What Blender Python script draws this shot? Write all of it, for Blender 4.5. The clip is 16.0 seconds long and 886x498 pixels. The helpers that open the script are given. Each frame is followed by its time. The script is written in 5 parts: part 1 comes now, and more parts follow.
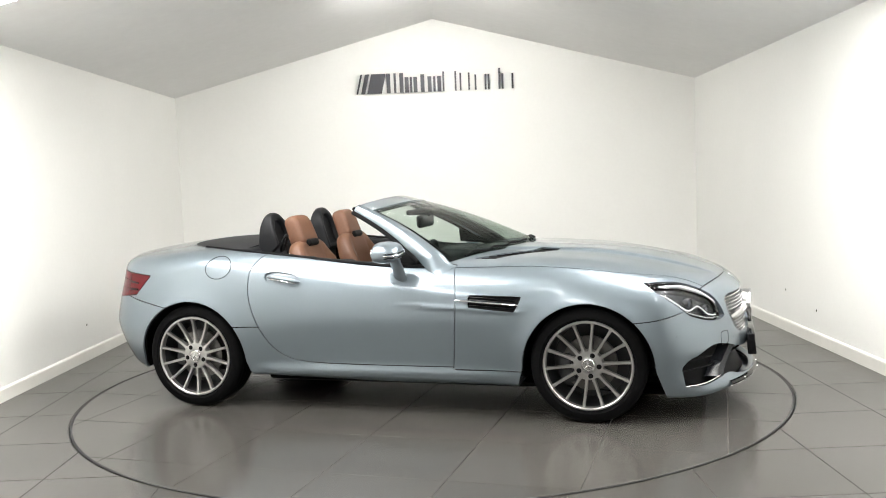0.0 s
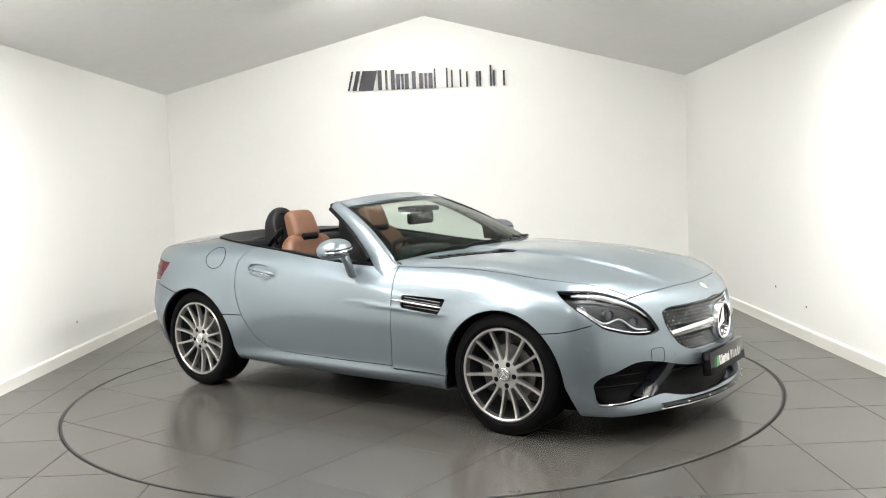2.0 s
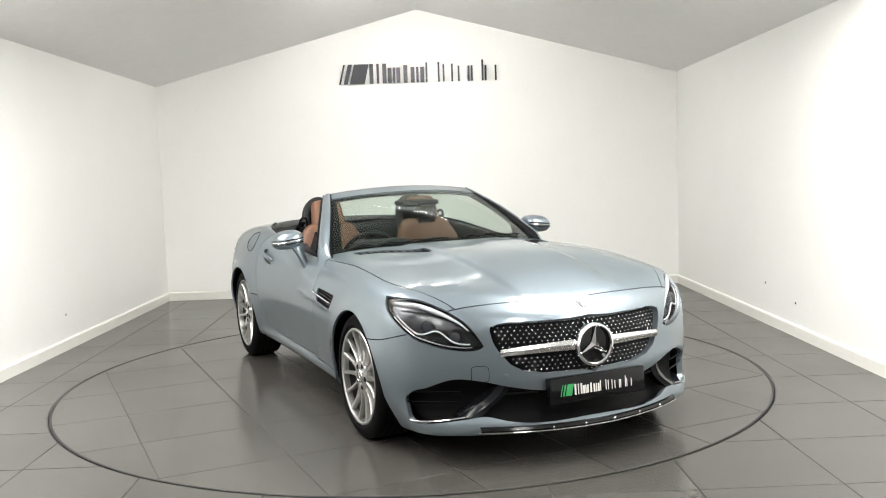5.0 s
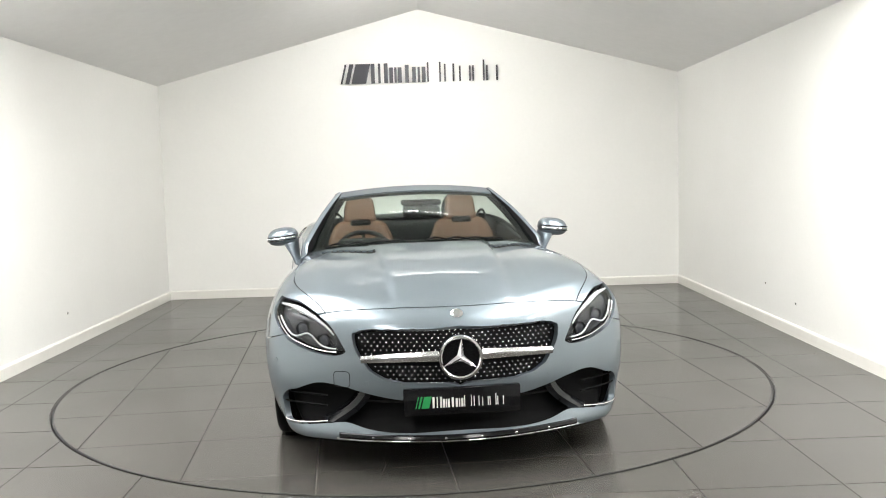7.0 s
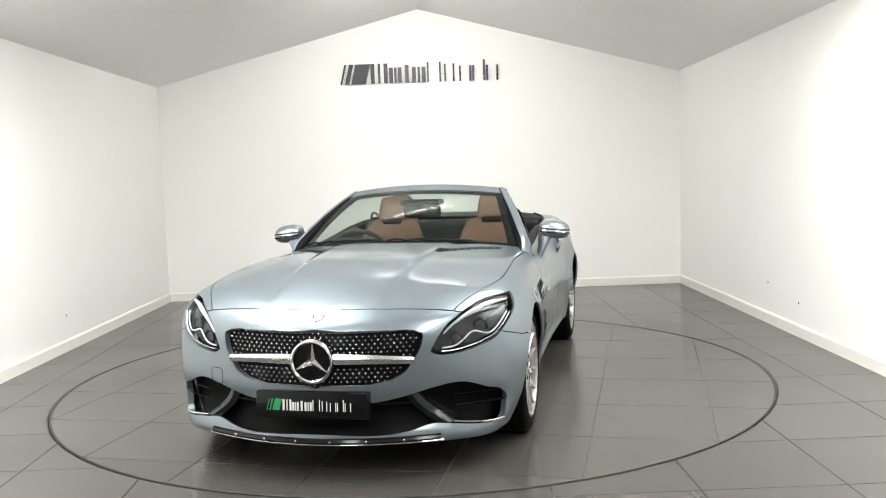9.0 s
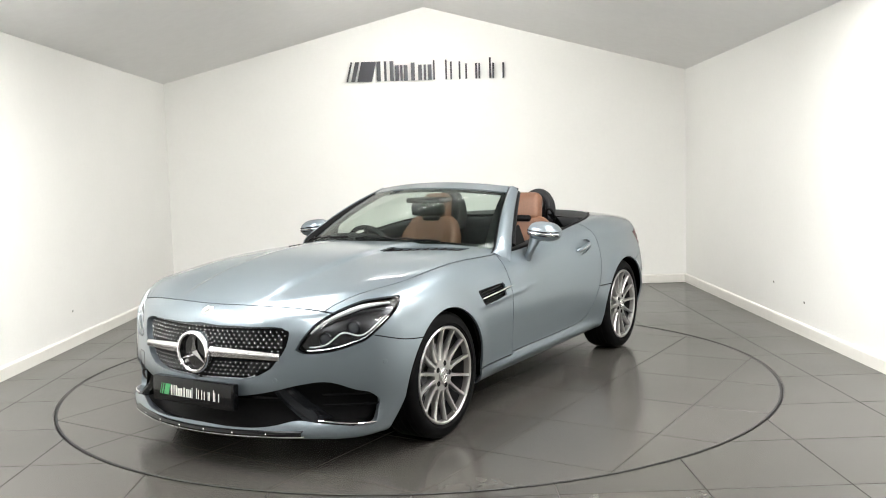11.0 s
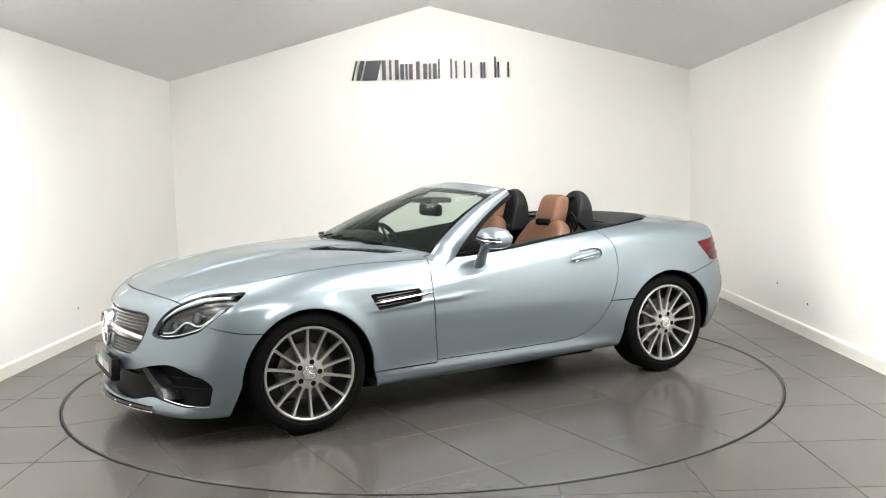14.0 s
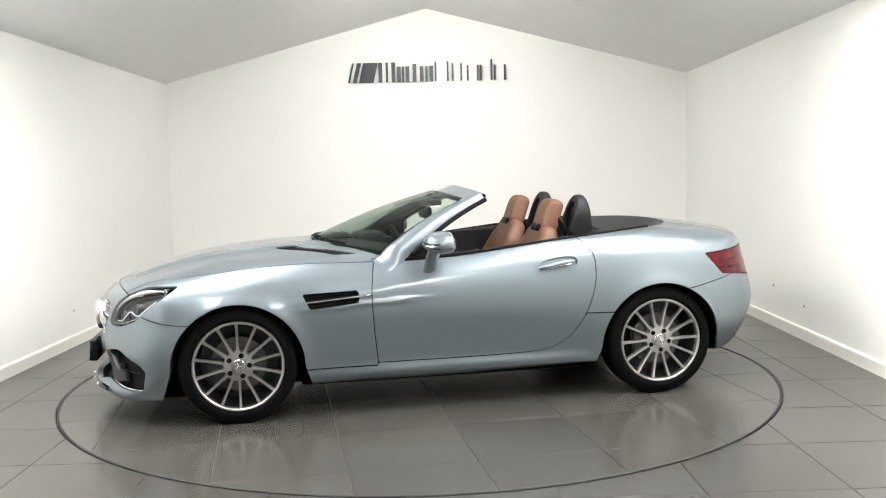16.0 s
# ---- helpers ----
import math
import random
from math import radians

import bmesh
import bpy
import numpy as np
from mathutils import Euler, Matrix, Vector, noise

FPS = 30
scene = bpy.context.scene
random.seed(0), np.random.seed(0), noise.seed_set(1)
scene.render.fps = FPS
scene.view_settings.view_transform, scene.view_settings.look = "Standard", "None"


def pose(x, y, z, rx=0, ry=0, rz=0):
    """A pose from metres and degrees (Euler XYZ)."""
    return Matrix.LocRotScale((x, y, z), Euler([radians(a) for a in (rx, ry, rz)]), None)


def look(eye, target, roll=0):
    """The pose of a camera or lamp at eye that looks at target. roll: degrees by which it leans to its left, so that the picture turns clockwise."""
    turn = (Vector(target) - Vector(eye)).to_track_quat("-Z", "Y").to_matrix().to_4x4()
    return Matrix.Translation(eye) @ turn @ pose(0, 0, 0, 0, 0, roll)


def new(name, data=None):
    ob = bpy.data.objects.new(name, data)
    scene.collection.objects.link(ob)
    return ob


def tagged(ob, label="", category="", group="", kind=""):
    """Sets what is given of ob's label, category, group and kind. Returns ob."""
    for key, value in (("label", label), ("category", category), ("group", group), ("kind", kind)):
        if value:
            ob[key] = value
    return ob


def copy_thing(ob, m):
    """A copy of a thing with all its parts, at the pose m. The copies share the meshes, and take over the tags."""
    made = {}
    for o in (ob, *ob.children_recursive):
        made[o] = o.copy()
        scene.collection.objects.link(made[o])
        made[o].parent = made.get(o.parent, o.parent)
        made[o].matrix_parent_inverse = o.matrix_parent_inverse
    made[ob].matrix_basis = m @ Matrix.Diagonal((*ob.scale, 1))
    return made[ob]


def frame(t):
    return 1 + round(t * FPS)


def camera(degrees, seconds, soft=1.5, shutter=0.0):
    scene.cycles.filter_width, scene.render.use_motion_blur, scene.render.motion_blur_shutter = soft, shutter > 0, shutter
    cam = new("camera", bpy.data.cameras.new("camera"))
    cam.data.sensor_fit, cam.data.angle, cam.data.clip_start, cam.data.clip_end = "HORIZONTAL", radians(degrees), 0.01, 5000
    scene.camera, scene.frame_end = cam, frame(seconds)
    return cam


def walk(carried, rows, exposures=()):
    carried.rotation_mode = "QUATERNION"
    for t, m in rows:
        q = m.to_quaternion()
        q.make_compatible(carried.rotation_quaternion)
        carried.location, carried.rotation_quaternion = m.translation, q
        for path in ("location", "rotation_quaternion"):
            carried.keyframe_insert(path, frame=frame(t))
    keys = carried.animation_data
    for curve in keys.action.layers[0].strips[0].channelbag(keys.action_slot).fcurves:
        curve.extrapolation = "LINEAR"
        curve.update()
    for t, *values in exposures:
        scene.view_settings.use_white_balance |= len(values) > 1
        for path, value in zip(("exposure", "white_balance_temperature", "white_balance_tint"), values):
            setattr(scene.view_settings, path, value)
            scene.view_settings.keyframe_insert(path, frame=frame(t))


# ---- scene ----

# lens, camera path: handheld, nearly still
cam = camera(52.22, 16.0, soft=1.0)
EYE = Vector((0.08, -5.92, 1.384))
PATH = [
    (0.0, 0.009, -0.002, 0.003, 0.10, -4.82, -2.29),
    (0.5, 0.011, -0.008, 0.000, 0.26, -4.79, -2.16),
    (1.0, 0.008, -0.009, 0.003, 0.39, -4.84, -2.11),
    (1.5, 0.015, -0.002, 0.001, 0.38, -4.99, -2.30),
    (2.0, 0.016, -0.003, 0.001, 0.59, -5.02, -2.27),
    (2.5, 0.011, -0.006, 0.003, 0.98, -5.13, -2.18),
    (3.0, 0.001, -0.006, -0.003, 1.08, -5.17, -2.07),
    (3.5, -0.002, -0.000, -0.003, 1.12, -5.32, -1.95),
    (4.0, -0.004, -0.000, -0.002, 1.31, -5.41, -1.85),
    (6.5, -0.001, -0.012, -0.001, 1.23, -5.33, -1.90),
    (7.0, -0.007, -0.018, 0.006, 1.25, -5.44, -1.73),
    (7.5, -0.002, -0.015, -0.000, 1.34, -5.33, -1.82),
    (8.0, 0.002, -0.006, -0.006, 1.34, -5.30, -1.89),
    (8.5, 0.007, 0.006, -0.008, 1.09, -5.33, -2.01),
    (9.0, 0.009, 0.021, -0.009, 1.11, -5.33, -1.97),
    (11.5, -0.001, 0.013, -0.007, 0.73, -5.52, -1.67),
    (12.0, -0.004, 0.008, -0.003, 0.61, -5.56, -1.63),
    (12.5, -0.008, 0.005, -0.002, 0.47, -5.56, -1.53),
    (13.0, -0.005, 0.006, -0.003, 0.61, -5.54, -1.53),
    (13.5, -0.008, 0.006, 0.003, 0.66, -5.64, -1.40),
    (14.0, -0.003, 0.001, 0.009, 0.59, -5.62, -1.40),
    (14.5, -0.008, 0.001, 0.002, 0.67, -5.60, -1.39),
    (15.0, -0.013, 0.010, 0.003, 0.84, -5.67, -1.40),
    (15.5, -0.014, 0.008, 0.004, 0.91, -5.57, -1.39),
    (16.0, -0.014, 0.003, 0.005, 0.88, -5.45, -1.37),
]


def aim(dx, dy, dz, yaw, pitch, roll):
    eye = EYE + Vector((dx, dy, dz))
    a, b = radians(yaw), radians(pitch)
    way = Vector((math.sin(a) * math.cos(b), math.cos(a) * math.cos(b), math.sin(b)))
    return look(eye, eye + way, roll)


walk(cam, [(row[0], aim(*row[1:])) for row in PATH], exposures=[(0.0, 0.0), (16.0, 0.0)])

# ceiling lights: x, y, width, length; the last pair is fill, added to brighten the car
LAMPS = [(-1.25, -1.2, 0.9, 2.2), (1.43, -1.2, 0.9, 2.2), (-2.35, -1.75, 0.45, 2.4), (2.5, -1.75, 0.45, 2.4),
         (-1.25, -4.7, 0.5, 2.2), (1.43, -4.7, 0.5, 2.2)]
# the second glow is for the fill panel added before the end wall
LAMP_GLOW, FILL_GLOW = 18.0, 58.0

# ---- world, lights ----
world = bpy.data.worlds.new("world")
scene.world = world
world.use_nodes = True
world.node_tree.nodes["Background"].inputs[0].default_value = (0.02, 0.02, 0.02, 1)
world.node_tree.nodes["Background"].inputs[1].default_value = 1.0


# ---- materials ----
def mat(name, base=(0.5, 0.5, 0.5), rough=0.5, metal=0.0, coat=0.0, spec=0.5, grain=0.0, size=20.0, bump=0.0, wear=0.0, glow=0.0, coat_rough=0.03):
    """A surface with noise of two sizes in its colour and roughness, and a fine relief."""
    m = bpy.data.materials.new(name)
    m.use_nodes = True
    n, l = m.node_tree.nodes, m.node_tree.links
    b = n["Principled BSDF"]
    b.inputs["Base Color"].default_value = (*base, 1)
    b.inputs["Roughness"].default_value = rough
    b.inputs["Metallic"].default_value = metal
    b.inputs["Coat Weight"].default_value = coat
    b.inputs["Coat Roughness"].default_value = coat_rough
    b.inputs["Specular IOR Level"].default_value = spec
    if glow:
        b.inputs["Emission Color"].default_value = (*base, 1)
        b.inputs["Emission Strength"].default_value = glow
    if grain or bump or wear:
        tc = n.new("ShaderNodeTexCoord")
        fine, broad = n.new("ShaderNodeTexNoise"), n.new("ShaderNodeTexNoise")
        fine.inputs["Scale"].default_value, fine.inputs["Detail"].default_value = size, 4
        broad.inputs["Scale"].default_value, broad.inputs["Detail"].default_value = size / 12, 5
        for q in (fine, broad):
            l.new(tc.outputs["Object"], q.inputs["Vector"])
        add = n.new("ShaderNodeMath")
        add.operation = "ADD"
        l.new(fine.outputs["Fac"], add.inputs[0])
        l.new(broad.outputs["Fac"], add.inputs[1])
        ramp = n.new("ShaderNodeMapRange")
        ramp.inputs["From Min"].default_value, ramp.inputs["From Max"].default_value = 0.6, 1.4
        ramp.inputs["To Min"].default_value, ramp.inputs["To Max"].default_value = 1 - grain, 1 + grain
        l.new(add.outputs[0], ramp.inputs["Value"])
        mul = n.new("ShaderNodeVectorMath")
        mul.operation = "SCALE"
        mul.inputs[0].default_value = base
        l.new(ramp.outputs[0], mul.inputs["Scale"])
        l.new(mul.outputs[0], b.inputs["Base Color"])
        if wear:
            rr = n.new("ShaderNodeMapRange")
            rr.inputs["From Min"].default_value, rr.inputs["From Max"].default_value = 0.35, 0.65
            rr.inputs["To Min"].default_value, rr.inputs["To Max"].default_value = max(rough - wear, 0.02), rough + wear
            l.new(broad.outputs["Fac"], rr.inputs["Value"])
            l.new(rr.outputs[0], b.inputs["Roughness"])
        if bump:
            bp = n.new("ShaderNodeBump")
            bp.inputs["Strength"].default_value, bp.inputs["Distance"].default_value = 0.5, bump
            l.new(fine.outputs["Fac"], bp.inputs["Height"])
            l.new(bp.outputs[0], b.inputs["Normal"])
    return m


def tile_mat(name):
    """Grey porcelain: each tile a little lighter or darker than the next, cloudy, semi-polished."""
    m = mat(name, (0.055, 0.052, 0.0475), 0.22, grain=0.1, size=14.0, spec=0.4, wear=0.03)
    n, l = m.node_tree.nodes, m.node_tree.links
    b = n["Principled BSDF"]
    info = n.new("ShaderNodeObjectInfo")
    mr = n.new("ShaderNodeMapRange")
    mr.inputs["To Min"].default_value, mr.inputs["To Max"].default_value = 0.9, 1.1
    l.new(info.outputs["Random"], mr.inputs["Value"])
    mul = n.new("ShaderNodeVectorMath")
    mul.operation = "SCALE"
    l.new(b.inputs["Base Color"].links[0].from_socket, mul.inputs[0])
    l.new(mr.outputs[0], mul.inputs["Scale"])
    l.new(mul.outputs[0], b.inputs["Base Color"])
    return m


def paint_mat(name, base):
    """Metallic car paint: fine flakes under clear lacquer."""
    m = mat(name, base, 0.34, metal=0.65, coat=1.0, coat_rough=0.015)
    n, l = m.node_tree.nodes, m.node_tree.links
    b = n["Principled BSDF"]
    b.inputs["Specular Tint"].default_value = (0.42, 0.46, 0.5, 1)
    b.inputs["Coat IOR"].default_value = 1.42
    tc = n.new("ShaderNodeTexCoord")
    v = n.new("ShaderNodeTexVoronoi")
    v.inputs["Scale"].default_value = 1400
    l.new(tc.outputs["Object"], v.inputs["Vector"])
    mr = n.new("ShaderNodeMapRange")
    mr.inputs["To Min"].default_value, mr.inputs["To Max"].default_value = 0.9, 1.1
    l.new(v.outputs["Color"], mr.inputs["Value"])
    mul = n.new("ShaderNodeVectorMath")
    mul.operation = "SCALE"
    mul.inputs[0].default_value = base
    l.new(mr.outputs[0], mul.inputs["Scale"])
    l.new(mul.outputs[0], b.inputs["Base Color"])
    return m


def glass_mat(name, tint=(0.9, 0.95, 0.93), rough=0.0):
    m = bpy.data.materials.new(name)
    m.use_nodes = True
    n, l = m.node_tree.nodes, m.node_tree.links
    n.remove(n["Principled BSDF"])
    tr, gl, mix = n.new("ShaderNodeBsdfTransparent"), n.new("ShaderNodeBsdfGlossy"), n.new("ShaderNodeMixShader")
    lw = n.new("ShaderNodeLayerWeight")
    lw.inputs["Blend"].default_value = 0.5
    pw, sc = n.new("ShaderNodeMath"), n.new("ShaderNodeMath")
    pw.operation, sc.operation = "POWER", "MULTIPLY_ADD"
    pw.inputs[1].default_value = 4.5
    sc.inputs[1].default_value, sc.inputs[2].default_value = 0.5, 0.015
    l.new(lw.outputs["Facing"], pw.inputs[0])
    l.new(pw.outputs[0], sc.inputs[0])
    tr.inputs["Color"].default_value = (*tint, 1)
    gl.inputs["Roughness"].default_value = rough
    l.new(sc.outputs[0], mix.inputs[0])
    l.new(tr.outputs[0], mix.inputs[1])
    l.new(gl.outputs[0], mix.inputs[2])
    l.new(mix.outputs[0], n["Material Output"].inputs["Surface"])
    return m


M_WALL = mat("white_wall_paint", (0.85, 0.847, 0.82), 0.6, grain=0.015, size=30, bump=0.0006)
M_DIMWALL = mat("dimmed_wall", (0.4, 0.4, 0.39), 0.6, grain=0.05, size=30)
M_CEIL = mat("white_ceiling_paint", (0.845, 0.84, 0.83), 0.8, grain=0.03, size=12, bump=0.0005)
M_BASE = mat("white_gloss_paint", (0.8, 0.785, 0.74), 0.3, grain=0.04, size=9)
M_TILE = tile_mat("grey_porcelain_tile")
M_GROUT = mat("dark_grout", (0.085, 0.082, 0.078), 0.85, grain=0.25, size=60)
M_EDGE = mat("black_rubber_gap", (0.02, 0.02, 0.02), 0.7, grain=0.2, size=40)
M_STEEL = mat("brushed_dark_steel", (0.035, 0.035, 0.04), 0.35, metal=0.6, grain=0.1, size=60)
M_PAINT = paint_mat("silver_blue_metallic_paint", (0.19, 0.226, 0.256))
M_LAMP = mat("led_diffuser", (1.0, 0.985, 0.95), 0.5, glow=LAMP_GLOW)
M_FILL = mat("fill_light_diffuser", (1.0, 0.985, 0.95), 0.5, glow=FILL_GLOW)
M_WHITE = mat("white_metal_trim", (0.8, 0.8, 0.8), 0.4)


# ---- mesh helpers ----
def mesh_of(name, verts, faces, material, smooth=False):
    me = bpy.data.meshes.new(name)
    me.from_pydata([tuple(v) for v in verts], [], faces)
    me.materials.append(material)
    if smooth:
        me.shade_smooth()
    return me


def link(name, me, parent=None, label=""):
    ob = new(name, me)
    if parent:
        ob.parent = parent
    if label:
        ob["label"] = label
    return ob


def part(name, bm, material, parent, label="", smooth=True, angle=35):
    """One mesh object out of a bmesh, under a thing or a part."""
    bmesh.ops.recalc_face_normals(bm, faces=bm.faces)
    me = bpy.data.meshes.new(name)
    if smooth:
        for f in bm.faces:
            f.smooth = True
        for e in bm.edges:
            if len(e.link_faces) == 2 and e.calc_face_angle(0) > radians(angle):
                e.smooth = False
    bm.to_mesh(me)
    bm.free()
    me.materials.append(material)
    return link(name, me, parent, label)


def box_bm(x0, y0, z0, x1, y1, z1, bevel=0.0, seg=2):
    bm = bmesh.new()
    bmesh.ops.create_cube(bm, size=1)
    for v in bm.verts:
        v.co = Vector(((x0 + x1) / 2 + v.co.x * (x1 - x0), (y0 + y1) / 2 + v.co.y * (y1 - y0), (z0 + z1) / 2 + v.co.z * (z1 - z0)))
    if bevel:
        bmesh.ops.bevel(bm, geom=bm.edges[:] , offset=bevel, segments=seg, affect="EDGES", profile=0.5)
    return bm


def prism(outline, z0, z1):
    """Verts and faces of an upright prism over a flat outline."""
    n = len(outline)
    v = [(x, y, z0) for x, y in outline] + [(x, y, z1) for x, y in outline]
    f = [list(range(n - 1, -1, -1)), list(range(n, 2 * n))] + [[i, (i + 1) % n, n + (i + 1) % n, n + i] for i in range(n)]
    return v, f


# ---- room ----
XL_BACK, XL_FRONT, XR, Y_BACK, Y_FRONT = -2.695, -3.17, 2.87, 3.86, -8.6
X_RIDGE = 0.09


def eave(y):
    return 2.285 + 0.021 * (Y_BACK - y)


def ridge(y):
    return 3.02 + 0.021 * (Y_BACK - y)


def xl(y):
    return XL_BACK + (XL_FRONT - XL_BACK) * (Y_BACK - y) / (Y_BACK - Y_FRONT)


T = 0.15


def gable(name, y0, y1, label, material=M_WALL):
    top = [ridge(Y_FRONT) + 0.1, eave(Y_FRONT) + 0.05]
    pts = [(XL_FRONT - T, -0.02), (XR + T, -0.02), (XR + T, top[1]), (X_RIDGE, top[0]), (XL_FRONT - T, top[1])]
    n = 5
    v = [(x, y0, z) for x, z in pts] + [(x, y1, z) for x, z in pts]
    f = [list(range(n)), list(range(2 * n - 1, n - 1, -1))] + [[i, n + i, n + (i + 1) % n, (i + 1) % n] for i in range(n)]
    return tagged(link(name, mesh_of(name, v, f, material)), label, "wall", kind="structure")


gable("wall_north", Y_BACK, Y_BACK + T, "plain white painted gable wall behind the turntable")
# unseen end wall, greyed so that the car reflects less light from there
gable("wall_south", Y_FRONT - T, Y_FRONT, "plain unseen gable wall closing the room, greyed to dim the car's reflections", M_DIMWALL)


def side_wall(name, inner, out, label):
    v, f = prism([(inner(Y_FRONT), Y_FRONT), (inner(Y_BACK), Y_BACK), (inner(Y_BACK) + out, Y_BACK), (inner(Y_FRONT) + out, Y_FRONT)], -0.02, 2.75)
    return tagged(link(name, mesh_of(name, v, f, M_WALL)), label, "wall", kind="structure")


side_wall("wall_west", xl, -T, "plain white painted side wall with scuffs")
side_wall("wall_east", lambda y: XR, T, "plain white painted side wall with scuffs")


def ceiling():
    v, f = [], []
    for (xe, sgn) in ((lambda y: xl(y) - 0.02, -1), (lambda y: XR + 0.02, 1)):
        k = len(v)
        for up in (0, 0.12):
            for y in (Y_FRONT, Y_BACK):
                v += [(xe(y), y, eave(y) + up), (X_RIDGE, y, ridge(y) + up)]
        f += [[k, k + 1, k + 3, k + 2], [k + 4, k + 6, k + 7, k + 5], [k, k + 4, k + 5, k + 1], [k + 2, k + 3, k + 7, k + 6], [k, k + 2, k + 6, k + 4], [k + 1, k + 5, k + 7, k + 3]]
    return tagged(link("ceiling", mesh_of("ceiling", v, f, M_CEIL)), "off-white painted pitched ceiling meeting in a low ridge", "ceiling", kind="structure")


ceiling()


def skirting(name, pts, out):
    """A baseboard with a rounded top edge along a wall's foot."""
    (xa, ya), (xb, yb) = pts
    prof = [(0.0, 0.0), (0.018, 0.0), (0.018, 0.078), (0.015, 0.086), (0.008, 0.091), (0.0, 0.092)]
    v = [(xa + out[0] * d, ya + out[1] * d, z) for d, z in prof] + [(xb + out[0] * d, yb + out[1] * d, z) for d, z in prof]
    n = len(prof)
    f = [[i, (i + 1) % n, n + (i + 1) % n, n + i] for i in range(n)] + [list(range(n)), list(range(2 * n - 1, n - 1, -1))]
    return tagged(link(name, mesh_of(name, v, f, M_BASE)), "white gloss-painted skirting board with a rounded top", "baseboard", kind="structure")


skirting("baseboard", [(XL_BACK, Y_BACK), (XR, Y_BACK)], (0, -1))
skirting("baseboard", [(XL_BACK, Y_BACK - 0.018), (xl(Y_FRONT), Y_FRONT)], (1, 0))
skirting("baseboard", [(XR, Y_BACK - 0.018), (XR, Y_FRONT)], (-1, 0))


# ceiling lights: long flush LED panels on both slopes, over and before the turntable, none in view
def panel_light(x, y, w, l):
    side = -1 if x < X_RIDGE else 1
    xe = xl(y) if side < 0 else XR
    a = math.atan2(ridge(y) - eave(y), abs(X_RIDGE - xe))
    z = ridge(y) - abs(x - X_RIDGE) * math.tan(a)
    lamp = tagged(new("ceiling_light"), "unseen long white LED panel flush on the sloped ceiling", "ceiling light", "ceiling lights")
    lamp.matrix_basis = pose(x, y, z - 0.012, -1.2, math.degrees(a) * side, 0)
    part("diffuser", box_bm(-w / 2, -l / 2, -0.022, w / 2, l / 2, -0.012), M_LAMP, lamp, "glowing white diffuser", False)
    bm = bmesh.new()
    for a0, b0, a1, b1 in ((-w / 2 - 0.02, -l / 2 - 0.02, w / 2 + 0.02, -l / 2), (-w / 2 - 0.02, l / 2, w / 2 + 0.02, l / 2 + 0.02), (-w / 2 - 0.02, -l / 2, -w / 2, l / 2), (w / 2, -l / 2, w / 2 + 0.02, l / 2)):
        bm2 = box_bm(a0, b0, -0.026, a1, b1, 0.004)
        me = bpy.data.meshes.new("tmp")
        bm2.to_mesh(me)
        bm2.free()
        bm.from_mesh(me)
        bpy.data.meshes.remove(me)
    part("frame", bm, M_WHITE, lamp, "", False)
    return lamp


for x, y, w, l in LAMPS:
    panel_light(x, y, w, l)


# unseen fill panel under the ridge, added to brighten the end wall it faces
def end_wall_fill(x, y, z, w, tilt):
    lamp = tagged(new("wall_washer"), "unseen LED fill panel under the ceiling ridge, added to brighten the end wall", "ceiling light")
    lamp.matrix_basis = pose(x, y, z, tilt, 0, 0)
    part("diffuser", box_bm(-w / 2, -0.11, -0.02, w / 2, 0.11, -0.012), M_FILL, lamp, "glowing white diffuser", False)
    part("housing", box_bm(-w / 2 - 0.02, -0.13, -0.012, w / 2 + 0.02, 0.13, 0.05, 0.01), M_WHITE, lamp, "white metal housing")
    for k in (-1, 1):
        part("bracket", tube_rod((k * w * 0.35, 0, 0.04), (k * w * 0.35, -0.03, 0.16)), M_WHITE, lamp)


def tube_rod(a, b, r=0.012):
    bm = bmesh.new()
    a, b = Vector(a), Vector(b)
    bmesh.ops.create_cone(bm, segments=10, radius1=r, radius2=r, depth=(b - a).length, cap_ends=True)
    bm.transform(Matrix.Translation((a + b) / 2) @ (b - a).to_track_quat("Z", "Y").to_matrix().to_4x4())
    return bm


end_wall_fill(X_RIDGE, 1.7, 2.93, 1.1, 50)


# ---- floor and turntable ----
RING = 2.25
PITCH, JOINT = 0.61, 0.0022


def clip_poly(poly, inside, cut):
    out = []
    for i, p in enumerate(poly):
        q = poly[(i + 1) % len(poly)]
        a, b = inside(p), inside(q)
        if a:
            out.append(p)
        if a != b:
            out.append(cut(p, q) if a else cut(q, p))
    return out


def circle_cut(r):
    def cut(p, q):
        for _ in range(30):
            m = ((p[0] + q[0]) / 2, (p[1] + q[1]) / 2)
            if (math.hypot(*m) < r) == (math.hypot(*p) < r):
                p = m
            else:
                q = m
        return p
    return cut


def ring_arc(poly, r):
    """Puts arc points on the edges that run along the circle."""
    out = []
    for i, p in enumerate(poly):
        q = poly[(i + 1) % len(poly)]
        out.append(p)
        if abs(math.hypot(*p) - r) < 1e-3 and abs(math.hypot(*q) - r) < 1e-3:
            a, b = math.atan2(p[1], p[0]), math.atan2(q[1], q[0])
            d = (b - a + math.pi) % (2 * math.pi) - math.pi
            k = max(2, int(abs(d) / 0.03))
            out += [(r * math.cos(a + d * j / k), r * math.sin(a + d * j / k)) for j in range(1, k)]
    return out


